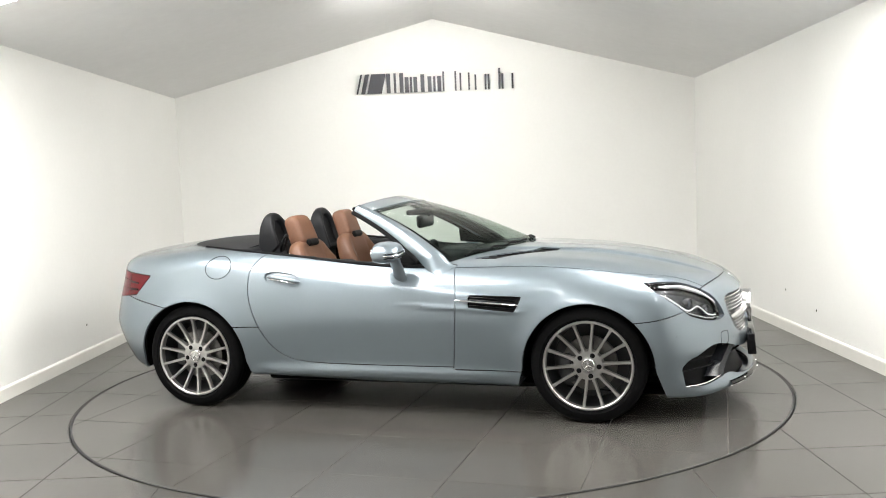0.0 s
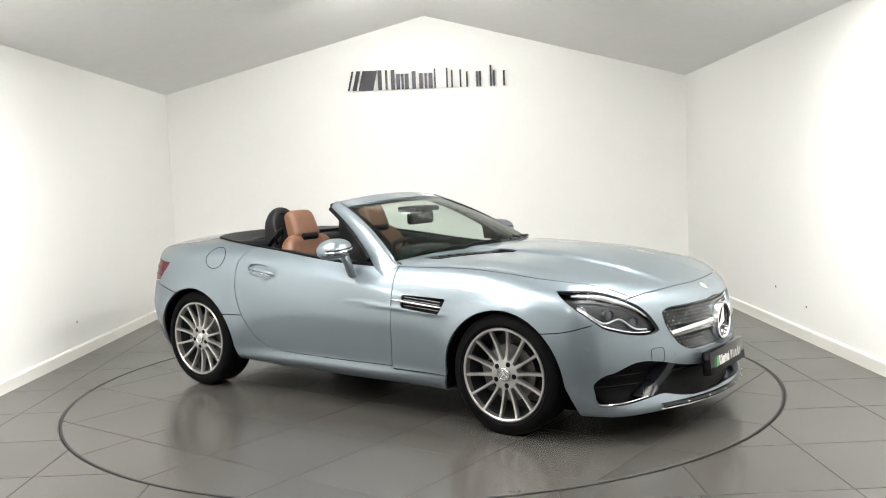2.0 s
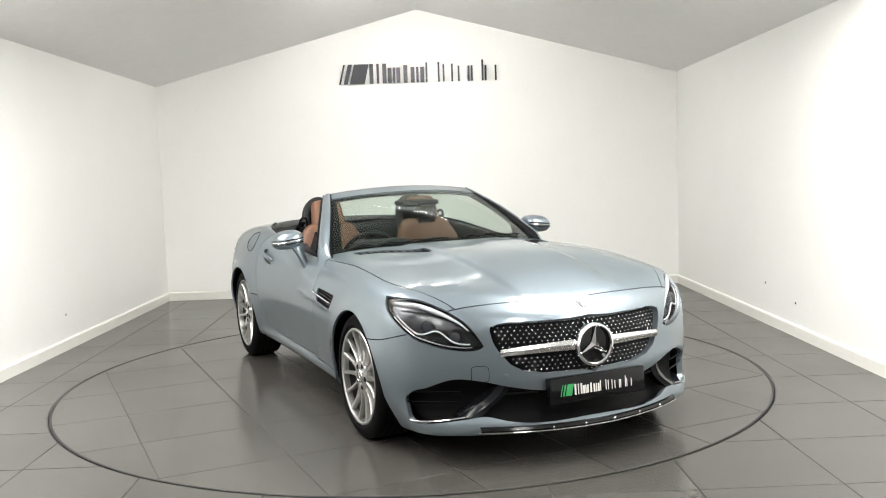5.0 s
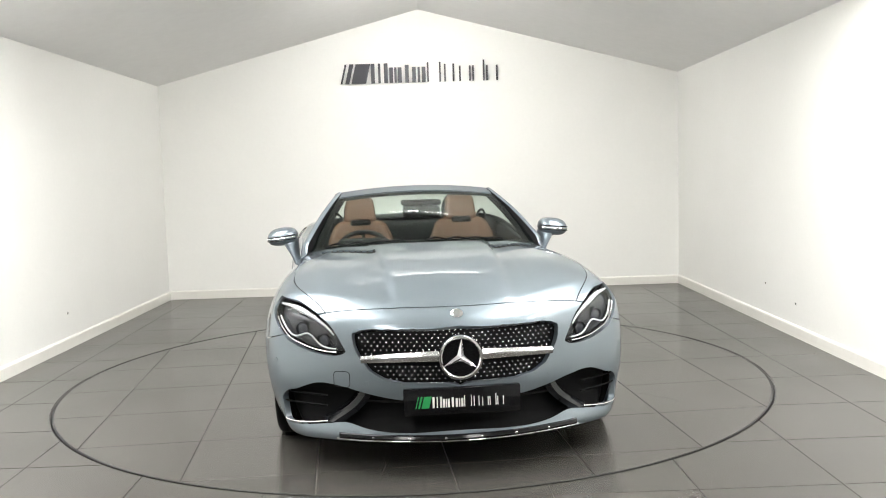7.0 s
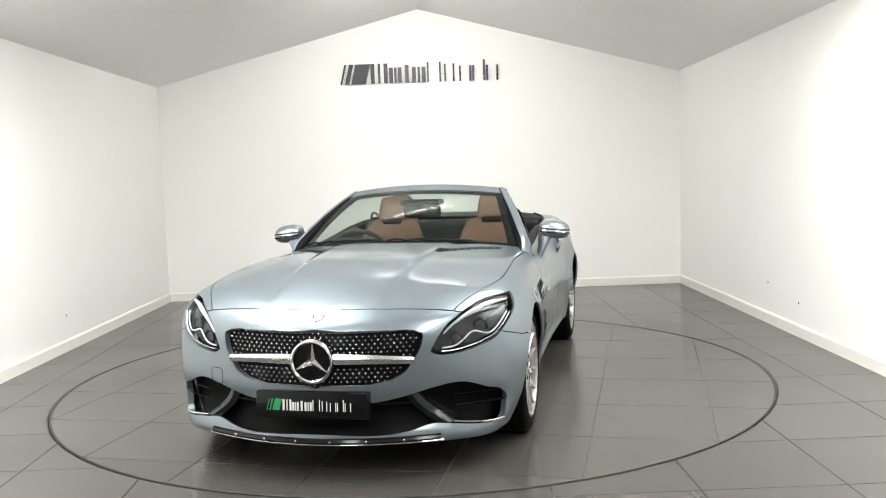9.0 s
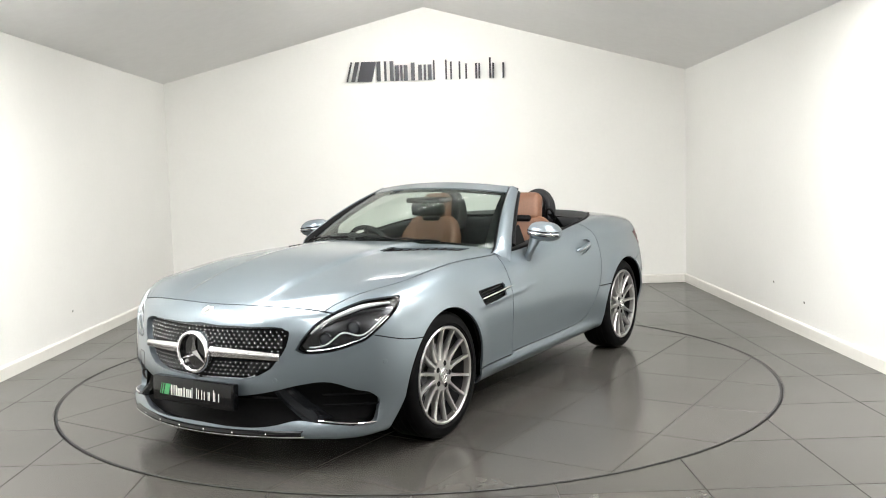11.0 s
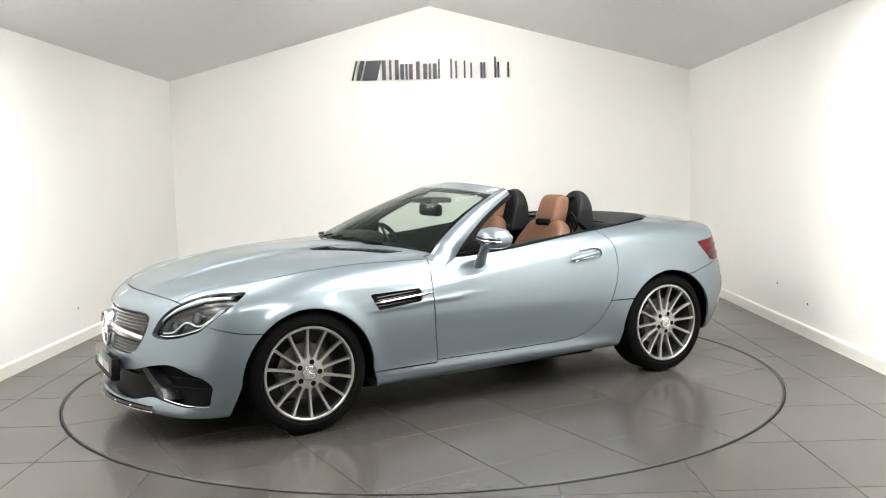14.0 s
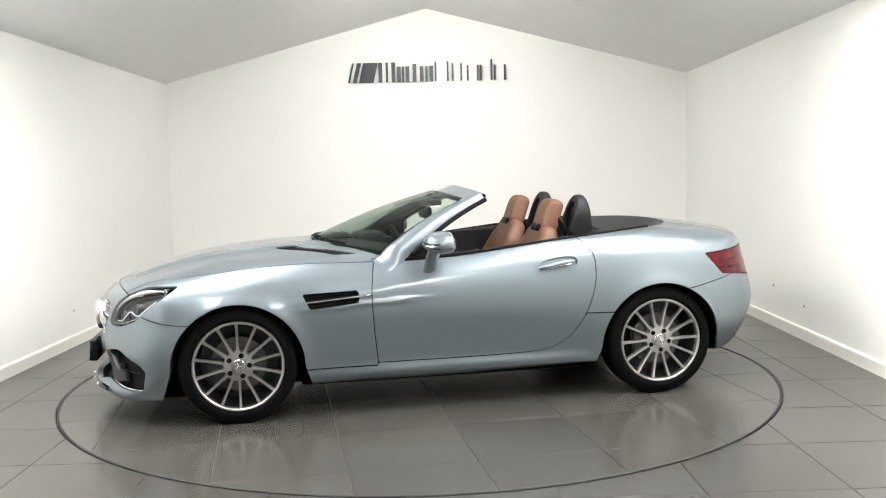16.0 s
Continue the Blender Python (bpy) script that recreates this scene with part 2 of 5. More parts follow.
def tile_piece(poly, parent):
    n = len(poly)
    cx, cy = sum(p[0] for p in poly) / n, sum(p[1] for p in poly) / n
    top = [(cx + (x - cx) * 0.997, cy + (y - cy) * 0.997) for x, y in poly]
    v = [(x, y, -0.008) for x, y in poly] + [(x, y, -0.0006) for x, y in poly] + [(x, y, 0.0) for x, y in top]
    f = [list(range(2 * n, 3 * n))]
    for k in (0, n):
        f += [[k + i, k + (i + 1) % n, k + n + (i + 1) % n, k + n + i] for i in range(n)]
    link("tile", mesh_of("tile", v, f, M_TILE), parent)


def floors():
    # ground slab under the tiles, with the turntable's pit left open
    seg = 128
    v, f = [], []
    for i in range(seg):
        a = 2 * math.pi * i / seg
        c, s = math.cos(a), math.sin(a)
        tx = (XR + 0.1) / c if c > 1e-9 else (XL_FRONT - 0.1) / c if c < -1e-9 else 1e9
        ty = Y_BACK / s if s > 1e-9 else Y_FRONT / s if s < -1e-9 else 1e9
        k = min(tx, ty)
        v += [(RING * c, RING * s, -0.004), (k * c, k * s, -0.004), (RING * c, RING * s, -0.12)]
    for i in range(seg):
        a, b = 3 * i, 3 * ((i + 1) % seg)
        f += [[a, a + 1, b + 1, b], [a, b, b + 2, a + 2]]
    floor = tagged(link("floor", mesh_of("floor", v, f, M_GROUT)), "grey porcelain tiled showroom floor with dark grout", "floor", kind="structure")
    v, f = prism([((RING + 0.05) * math.cos(2 * math.pi * i / seg), (RING + 0.05) * math.sin(2 * math.pi * i / seg)) for i in range(seg)], -0.14, -0.12)
    link("pit_floor", mesh_of("pit_floor", v, f, M_EDGE), floor)
    r = RING + 0.005
    j = JOINT
    for i in range(-9, 8):
        for k in range(-16, 12):
            x0, y0 = 1.19 + i * PITCH, -1.08 + k * PITCH
            x0c, x1c = max(x0 + j, XL_FRONT), min(x0 + PITCH - j, XR)
            y0c, y1c = max(y0 + j, Y_FRONT), min(y0 + PITCH - j, Y_BACK)
            if x1c - x0c < 0.02 or y1c - y0c < 0.02:
                continue
            quad = []
            cs = [(x0c, y0c), (x1c, y0c), (x1c, y1c), (x0c, y1c)]
            for q in range(4):
                a, b = cs[q], cs[(q + 1) % 4]
                quad += [(a[0] + (b[0] - a[0]) * m / 8, a[1] + (b[1] - a[1]) * m / 8) for m in range(8)]
            if all(math.hypot(*p) > r for p in quad):
                poly = cs
            else:
                poly = clip_poly(quad, lambda p: math.hypot(*p) > r, circle_cut(r))
                if len(poly) < 3:
                    continue
                poly = ring_arc(poly, r)
            tile_piece(poly, floor)
    # the turning disc
    table = tagged(new("turntable"), "round motorised turntable tiled in grey porcelain, dark rim gap", "turntable")
    r = RING - 0.008
    seg = 160
    circ = [(r * math.cos(2 * math.pi * i / seg), r * math.sin(2 * math.pi * i / seg)) for i in range(seg)]
    v, f = prism(circ, -0.1, -0.004)
    link("deck", mesh_of("deck", v, f, M_GROUT), table, "dark grouted deck under the tiles")
    v, f = [], []
    for i in range(seg):
        c, s = math.cos(2 * math.pi * i / seg), math.sin(2 * math.pi * i / seg)
        v += [(r * c, r * s, -0.05), (r * c, r * s, 0.0005), ((r - 0.011) * c, (r - 0.011) * s, 0.0005), ((r - 0.011) * c, (r - 0.011) * s, -0.05)]
    for i in range(seg):
        a, b = 4 * i, 4 * ((i + 1) % seg)
        f += [[a + k, b + k, b + k + 1, a + k + 1] for k in range(3)]
    link("rim", mesh_of("rim", v, f, M_EDGE), table, "thin black rim")
    r -= 0.011
    for i in range(-5, 5):
        for k in range(-5, 5):
            x0, y0 = 0.04 + i * PITCH, k * PITCH
            cs = [(x0 + j, y0 + j), (x0 + PITCH - j, y0 + j), (x0 + PITCH - j, y0 + PITCH - j), (x0 + j, y0 + PITCH - j)]
            quad = []
            for q in range(4):
                a, b = cs[q], cs[(q + 1) % 4]
                quad += [(a[0] + (b[0] - a[0]) * m / 8, a[1] + (b[1] - a[1]) * m / 8) for m in range(8)]
            if all(math.hypot(*p) < r for p in quad):
                poly = cs
            else:
                poly = clip_poly(quad, lambda p: math.hypot(*p) < r, circle_cut(r))
                if len(poly) < 3:
                    continue
                poly = ring_arc(poly, r)
            tile_piece(poly, table)
    return table


turntable = floors()

# ---- car body: one smooth skin, given by its side, plan and end profiles ----
def spline(*pts):
    """A smooth curve through (x, value) pairs, held level outside."""
    p = np.array(sorted(pts), float)
    xs, ys = p[:, 0], p[:, 1]
    d = np.diff(ys) / np.diff(xs)
    m = np.r_[d[0], (d[:-1] * np.diff(xs)[1:] + d[1:] * np.diff(xs)[:-1]) / (xs[2:] - xs[:-2]), d[-1]]

    def f(x):
        x = np.clip(np.asarray(x, float), xs[0], xs[-1])
        i = np.clip(np.searchsorted(xs, x) - 1, 0, len(xs) - 2)
        h = xs[i + 1] - xs[i]
        t = (x - xs[i]) / h
        return (2 * t**3 - 3 * t**2 + 1) * ys[i] + (t**3 - 2 * t**2 + t) * h * m[i] + (3 * t**2 - 2 * t**3) * ys[i + 1] + (t**3 - t**2) * h * m[i + 1]

    return f


TOP = spline((-2.12, 0.81), (-2.0, 0.9), (-1.8, 0.952), (-1.5, 0.986), (-1.2, 0.995), (-0.9, 0.985), (-0.4, 0.965), (0.2, 0.945), (0.66, 0.93), (0.95, 0.918), (1.3, 0.888), (1.64, 0.822), (1.8, 0.776), (1.9, 0.742), (2.1, 0.65))
CROWN = spline((-2.1, 0.09), (-1.6, 0.07), (-1.2, 0.05), (-0.6, 0.06), (0.0, 0.1), (0.45, 0.1), (1.0, 0.077), (1.5, 0.068), (1.8, 0.04), (2.0, 0.02))
WIDE = spline((-2.1, 0.74), (-1.8, 0.838), (-1.5, 0.893), (-1.2, 0.905), (-0.8, 0.886), (-0.4, 0.866), (0.0, 0.862), (0.45, 0.868), (0.9, 0.884), (1.2, 0.897), (1.5, 0.888), (1.7, 0.858), (1.9, 0.80), (2.1, 0.74))
LEAN = spline((-2.0, 0.075), (-1.0, 0.062), (0.45, 0.092), (1.0, 0.085), (1.5, 0.088), (2.0, 0.08))
NOSE = spline((0.0, 2.06), (0.14, 2.088), (0.19, 2.084), (0.26, 2.05), (0.4, 2.055), (0.53, 2.045), (0.645, 2.022), (0.71, 1.985), (0.76, 1.93), (0.9, 1.7))
TAIL = spline((0.1, 1.82), (0.2, 1.92), (0.28, 1.985), (0.38, 2.045), (0.5, 2.085), (0.64, 2.06), (0.79, 2.015), (0.9, 1.985), (0.96, 1.95), (1.1, 1.8))
FLOOR = spline((-2.1, 0.3), (-1.85, 0.265), (-1.6, 0.225), (-0.8, 0.205), (0.0, 0.178), (0.85, 0.178), (1.5, 0.135), (2.1, 0.15))


def smax(a, b, k):
    h = np.clip(0.5 + 0.5 * (a - b) / k, 0, 1)
    return b + (a - b) * h + k * h * (1 - h)


def skin(p):
    """Below nought inside the car's body, in metres."""
    x, y, z = p[..., 0], np.abs(p[..., 1]), p[..., 2]
    up = np.clip((z - 0.5) / 0.36, 0, 2.2)
    dn = np.clip((0.5 - z) / 0.22, 0, 2.5)
    side = WIDE(x) - LEAN(x) * up**2.1 - 0.028 * dn**2
    # flared lips round the wheels
    for cx in (1.215, -1.215):
        r = np.hypot(x - cx, z - 0.31)
        side = side + 0.012 * np.exp(-(((r - 0.345) / 0.06) ** 2)) * (z > 0.1)
    # hollow flank between the wheels, and the crease running back from the wing
    mid = np.exp(-((x / 0.8) ** 4))
    side = side - 0.008 * mid * np.clip((0.56 - z) / 0.2, 0, 1) ** 1.5
    side = side - 0.008 * mid * np.exp(-(((z - 0.44) / 0.1) ** 2))
    line = 0.714 + 0.125 * (0.47 - x)
    fade = np.clip((x + 0.35) / 0.7, 0, 1) * np.clip((1.0 - x) / 0.35, 0, 1)
    side = side + fade * 0.007 * (1 / (1 + np.exp(np.clip((z - line) / 0.006, -30, 30)))) * np.exp(-(np.clip(line - z, 0, 1) / 0.11) ** 2)
    low = 0.64 + 0.05 * (0.47 - x)
    fade = np.clip((x - 0.1) / 0.25, 0, 1) * np.clip((0.9 - x) / 0.1, 0, 1)
    side = side + fade * 0.006 * np.exp(-(((z - low + 0.012) / 0.014) ** 2))
    # skirt under the doors
    side = side + 0.026 * np.exp(-(((z - 0.235) / 0.042) ** 2)) * mid
    f = y - side
    top = TOP(x) - CROWN(x) * (y / 0.8) ** 2.6
    # two long folds on the bonnet, and the raised wings beside it
    hood = np.clip((x - 0.55) / 0.2, 0, 1) * np.clip((1.95 - x) / 0.3, 0, 1)
    top = top + hood * (0.008 * np.tanh((0.34 - 0.06 * (x - 0.7) - y) / 0.018) * np.clip((0.6 - y) / 0.2, 0, 1))
    g = z - top
    f = smax(f, g, 0.10)
    front = x - (NOSE(z) - 0.47 * y**2 - 0.1 * y**8)
    f = smax(f, front, 0.06)
    back = -x - (TAIL(z) - 0.34 * y**2 - 0.35 * y**6)
    f = smax(f, back, 0.07)
    return smax(f, FLOOR(x) - z, 0.03)


def gradient(fn, p, h=1e-3):
    f0 = fn(p)
    return np.stack([(fn(p + h * e) - f0) / h for e in np.eye(3)], -1)


def onto(fn, p, n=5):
    for _ in range(n):
        g = gradient(fn, p)
        p = p - g * (fn(p) / np.maximum((g * g).sum(-1), 1e-6))[..., None]
    return p


def surface(fn, lo, hi, cell):
    """Quads of the surface fn = 0 in a box: one point in each cell that it crosses, drawn onto it."""
    n = [int(math.ceil((b - a) / cell)) + 1 for a, b in zip(lo, hi)]
    ax = [a + cell * np.arange(k) for a, k in zip(lo, n)]
    grid = np.stack(np.meshgrid(*ax, indexing="ij"), -1)
    val = fn(grid)
    neg = val < 0
    cells = [neg[i : n[0] - 1 + i, j : n[1] - 1 + j, k : n[2] - 1 + k] for i in (0, 1) for j in (0, 1) for k in (0, 1)]
    total = sum(c.astype(int) for c in cells)
    mixed = (total > 0) & (total < 8)
    index = -np.ones(mixed.shape, int)
    index[mixed] = np.arange(mixed.sum())
    centre = np.argwhere(mixed) * cell + np.array(lo) + cell / 2
    acc, cnt = np.zeros_like(centre), np.zeros(len(centre))
    ids = np.argwhere(mixed)
    corner = [(i, j, k) for i in (0, 1) for j in (0, 1) for k in (0, 1)]
    for a in corner:
        for d in range(3):
            if a[d]:
                continue
            b = list(a)
            b[d] = 1
            va, vb = val[tuple((ids + a).T)], val[tuple((ids + b).T)]
            x = (va < 0) != (vb < 0)
            t = np.where(x, va / np.where(x, va - vb, 1), 0)
            p = (ids + a) * cell + np.array(lo)
            p = p.astype(float)
            p[:, d] += t * cell
            acc[x] += p[x]
            cnt[x] += 1
    verts = onto(fn, acc / cnt[:, None], 4)
    faces = []
    for d in range(3):
        a = [slice(None)] * 3
        b = [slice(None)] * 3
        a[d], b[d] = slice(0, -1), slice(1, None)
        cross = neg[tuple(a)] != neg[tuple(b)]
        e = np.argwhere(cross)
        o = [k for k in range(3) if k != d]
        ok = np.all([(e[:, k] > 0) & (e[:, k] < n[k] - 1) for k in o], 0)
        e = e[ok]
        flip = neg[tuple(e.T)]
        q = []
        for s, t in ((0, 0), (1, 0), (1, 1), (0, 1)):
            c = e.copy()
            c[:, o[0]] -= s
            c[:, o[1]] -= t
            q.append(index[tuple(c.T)])
        q = np.array(q).T
        if d == 1:
            flip = ~flip
        q[flip] = q[flip][:, ::-1]
        faces.append(q)
    faces = np.concatenate(faces)
    a, b, c = verts[faces[:, 0]], verts[faces[:, 1]], verts[faces[:, 2]]
    turned = (np.cross(b - a, c - a) * gradient(fn, b)).sum(1) < 0
    faces[turned] = faces[turned][:, ::-1]
    return verts, faces


SKIN_V, SKIN_F = surface(skin, (-2.2, -0.0001 - 0.96, 0.1), (2.2, 0.96, 1.06), 0.017)


# ---- small solids ----
def tube_bm(pts, r, n=8, closed=False, flat=1.0):
    """A round bar along points; r may vary point by point."""
    bm = bmesh.new()
    pts = [Vector(p) for p in pts]
    rs = r if isinstance(r, (list, tuple)) else [r] * len(pts)
    rings = []
    up = Vector((0, 0, 1))
    for i, p in enumerate(pts):
        a = pts[i - 1] if i or closed else p
        b = pts[(i + 1) % len(pts)] if i < len(pts) - 1 or closed else p
        t = (b - a).normalized()
        u = t.cross(up) if abs(t.z) < 0.95 else t.cross(Vector((1, 0, 0)))
        u.normalize()
        w = u.cross(t)
        rings.append([bm.verts.new(p + rs[i] * (math.cos(2 * math.pi * k / n) * u + flat * math.sin(2 * math.pi * k / n) * w)) for k in range(n)])
    for i in range(len(rings) if closed else len(rings) - 1):
        a, b = rings[i], rings[(i + 1) % len(rings)]
        for k in range(n):
            bm.faces.new((a[k], a[(k + 1) % n], b[(k + 1) % n], b[k]))
    if not closed:
        bm.faces.new(rings[0])
        bm.faces.new(rings[-1][::-1])
    return bm


def strip_bm(rows, thick, outward=None):
    """A sheet through rows of points, given thickness along its normals."""
    n, m = len(rows), len(rows[0])
    P = np.array(rows, float)
    du, dv = np.gradient(P, axis=0), np.gradient(P, axis=1)
    N = np.cross(du, dv)
    N /= np.maximum(np.linalg.norm(N, axis=-1), 1e-9)[..., None]
    bm = bmesh.new()
    a = [[bm.verts.new(P[i, j]) for j in range(m)] for i in range(n)]
    b = [[bm.verts.new(P[i, j] + thick * N[i, j]) for j in range(m)] for i in range(n)]
    for i in range(n - 1):
        for j in range(m - 1):
            bm.faces.new((a[i][j], a[i + 1][j], a[i + 1][j + 1], a[i][j + 1]))
            bm.faces.new((b[i][j], b[i][j + 1], b[i + 1][j + 1], b[i + 1][j]))
    for i in range(n - 1):
        for j in (0, m - 1):
            bm.faces.new((a[i][j], b[i][j], b[i + 1][j], a[i + 1][j]) if j == 0 else (a[i][j], a[i + 1][j], b[i + 1][j], b[i][j]))
    for j in range(m - 1):
        for i in (0, n - 1):
            bm.faces.new((a[i][j], a[i][j + 1], b[i][j + 1], b[i][j]) if i == 0 else (a[i][j], b[i][j], b[i][j + 1], a[i][j + 1]))
    return bm


def blob_bm(fn, lo, hi, cell):
    v, f = surface(fn, lo, hi, cell)
    bm = bmesh.new()
    vs = [bm.verts.new(p) for p in v]
    for q in f.tolist():
        if len(set(q)) == 4:
            bm.faces.new([vs[i] for i in q])
    return bm


def lathe_bm(profile, n=64, mid=(0, 0, 0)):
    """A profile of (radius, y) turned about the y axis."""
    bm = bmesh.new()
    rings = []
    for r, y in profile:
        rings.append([bm.verts.new((mid[0] + r * math.cos(2 * math.pi * k / n), mid[1] + y, mid[2] + r * math.sin(2 * math.pi * k / n))) for k in range(n)])
    for a, b in zip(rings, rings[1:]):
        for k in range(n):
            bm.faces.new((a[k], a[(k + 1) % n], b[(k + 1) % n], b[k]))
    return bm


def disc_bm(r, y0, y1, n=32, mid=(0, 0), bevel=0.003):
    return lathe_bm([(1e-4, y0), (r, y0), (r, y1 - bevel), (r - bevel, y1), (1e-4, y1)], n, (mid[0], 0, mid[1]))


def rbox(p, c, h, r):
    """Distance to a box with rounded edges."""
    q = np.abs(p - np.array(c)) - (np.array(h) - r)
    return np.linalg.norm(np.maximum(q, 0), axis=-1) + np.minimum(q.max(-1), 0) - r


# ---- cutting the skin into panels ----
def panel(name, tests, material, parent, label="", gap=0.0026, fold=0.012, sink=0.0, side=0, near=None):
    """The part of the skin where all the tests are above nought, with its edges folded inwards. side: 1 or -1 for one flank alone."""
    v, f = SKIN_V, SKIN_F
    if side:
        tests = [lambda p: p[:, 1] * side] + list(tests)
    vals = np.stack([t(v) for t in tests], -1) - gap
    if side:
        vals[:, 0] += gap
    low = vals.min(1)
    ok = (low[f] > 0).all(1)
    some = ~ok & (vals[f].max(1) > 0).all(1)
    polys = f[ok].tolist()
    keys = {}
    extra_v = []
    extra_val = []

    def value(i):
        return vals[i] if i < len(v) else extra_val[i - len(v)]

    def place(i):
        return v[i] if i < len(v) else extra_v[i - len(v)]

    for face in f[some].tolist():
        poly = face
        for t in range(vals.shape[1]):
            out = []
            for n, a in enumerate(poly):
                b = poly[(n + 1) % len(poly)]
                va, vb = value(a)[t], value(b)[t]
                if va >= 0:
                    out.append(a)
                if (va >= 0) != (vb >= 0):
                    key = (min(a, b), max(a, b), t)
                    if key not in keys:
                        k = va / (va - vb)
                        keys[key] = len(v) + len(extra_v)
                        extra_v.append(place(a) + k * (place(b) - place(a)))
                        extra_val.append(value(a) + k * (value(b) - value(a)))
                    out.append(keys[key])
            poly = out
            if len(poly) < 3:
                break
        if len(poly) >= 3:
            polys.append(poly)
    if not polys:
        return None
    allv = np.concatenate([v, onto(skin, np.array(extra_v), 2)]) if extra_v else v
    used = sorted({i for p in polys for i in p})
    back = {i: n for n, i in enumerate(used)}
    polys = [[back[i] for i in p] for p in polys]
    pv = allv[used]
    g = gradient(skin, pv)
    g /= np.maximum(np.linalg.norm(g, axis=1), 1e-9)[:, None]
    pv = pv - sink * g
    count = {}
    for p in polys:
        for n, a in enumerate(p):
            b = p[(n + 1) % len(p)]
            if (b, a) in count:
                del count[(b, a)]
            else:
                count[(a, b)] = 1
    verts, normals = [tuple(q) for q in pv], [tuple(q) for q in g]
    if fold:
        ring = {}
        for a, b in count:
            for i in (a, b):
                if i not in ring:
                    ring[i] = len(verts)
                    verts += [tuple(pv[i]), tuple(pv[i] - fold * g[i])]
                    normals += [(0, 0, 0), (0, 0, 0)]
        for a, b in count:
            polys.append([ring[b], ring[a], ring[a] + 1, ring[b] + 1])
            d = np.cross(pv[b] - pv[a], g[a])
            d = d / max(np.linalg.norm(d), 1e-9)
            for i in (a, b):
                for k in (0, 1):
                    normals[ring[i] + k] = tuple(np.add(normals[ring[i] + k], d))
    me = mesh_of(name, verts, polys, material, True)
    nn = np.array(normals)
    nn /= np.maximum(np.linalg.norm(nn, axis=1), 1e-9)[:, None]
    me.normals_split_custom_set_from_vertices([tuple(q) for q in nn])
    return link(name, me, parent, label)


def meet(p, way, n=12):
    """Slides a point along a direction until it lies on the skin."""
    p, way = np.array(p, float), np.array(way, float)
    for _ in range(n):
        f0, f1 = skin(np.stack([p, p + 1e-3 * way]))
        if abs(f0) < 2e-5:
            break
        p = p - way * np.clip(f0 / ((f1 - f0) / 1e-3 + 1e-9), -0.1, 0.1)
    return p


def normal_at(p):
    p = np.array(p, float)
    e = 1e-3 * np.eye(3)
    f = skin(np.concatenate([p + e, p - e]))
    g = f[:3] - f[3:]
    return g / np.linalg.norm(g)


def flank(x, z, s=1):
    return meet((x, 0.88 * s, z), (0, s, 0))


def face_at(y, z):
    return meet((2.0 - 0.4 * y * y, y, z), (1, 0, 0))


def lid(x, y):
    return meet((x, y, TOP(x) - 0.02), (0, 0, 1))


# seams
DOOR_FRONT = spline((0.2, 0.45), (0.287, 0.453), (0.489, 0.472), (0.742, 0.473), (0.869, 0.444), (0.95, 0.40))
DOOR_BACK = spline((0.2, -0.60), (0.3, -0.655), (0.421, -0.712), (0.5, -0.752), (0.582, -0.786), (0.745, -0.822), (0.877, -0.799), (0.928, -0.755), (0.99, -0.66))
DOOR_LOW = spline((-0.9, 0.75), (-0.76, 0.515), (-0.7, 0.42), (-0.64, 0.36), (-0.57, 0.32), (-0.48, 0.299), (-0.36, 0.29), (-0.2, 0.287), (0.5, 0.287))
WING_EDGE = spline((0.3, 0.74), (0.9, 0.745), (1.2, 0.757), (1.4, 0.75), (1.6, 0.7), (1.8, 0.6), (2.0, 0.5))
BUMPER_TOP = spline((1.2, 0.55), (1.45, 0.557), (1.583, 0.57), (1.69, 0.598), (1.8, 0.635), (1.95, 0.68))
REAR_BUMPER_TOP = spline((-2.2, 0.665), (-1.84, 0.667), (-1.7, 0.69), (-1.6, 0.668), (-1.42, 0.63), (-1.2, 0.6))
LAMP_TOP = spline((-1.0, 0.55), (-0.985, 0.572), (-0.958, 0.61), (-0.92, 0.65), (-0.845, 0.697), (-0.754, 0.733), (-0.68, 0.753), (-0.6, 0.76), (-0.49, 0.762))
LAMP_LOW = spline((-1.0, 0.55), (-0.975, 0.538), (-0.93, 0.533), (-0.88, 0.536), (-0.81, 0.547), (-0.746, 0.565), (-0.688, 0.585), (-0.65, 0.612), (-0.6, 0.65), (-0.55, 0.69), (-0.512, 0.73), (-0.495, 0.76))
GRILLE_W = spline((0.398, 0.0), (0.404, 0.16), (0.418, 0.28), (0.45, 0.375), (0.5, 0.425), (0.546, 0.456), (0.6, 0.472), (0.632, 0.468), (0.648, 0.44), (0.656, 0.3), (0.66, 0.0))
MOUTH_TOP = spline((0.0, 0.325), (0.3, 0.338), (0.42, 0.362), (0.52, 0.388), (0.65, 0.398), (0.74, 0.36), (0.8, 0.33), (0.84, 0.25), (0.87, 0.18))
MOUTH_LOW = spline((0.0, 0.205), (0.42, 0.21), (0.52, 0.232), (0.6, 0.222), (0.7, 0.208), (0.87, 0.195))
TONNEAU = spline((-1.52, 0.0), (-1.505, 0.2), (-1.47, 0.34), (-1.4, 0.47), (-1.3, 0.565), (-1.15, 0.645), (-1.0, 0.69), (-0.8, 0.715))


def gap_x(curve, p):
    """Distance fore of a seam x = curve(z), measured across it."""
    x, z = p[:, 0], p[:, 2]
    slope = (curve(z + 0.004) - curve(z - 0.004)) / 0.008
    return (x - curve(z)) / np.sqrt(1 + slope**2)


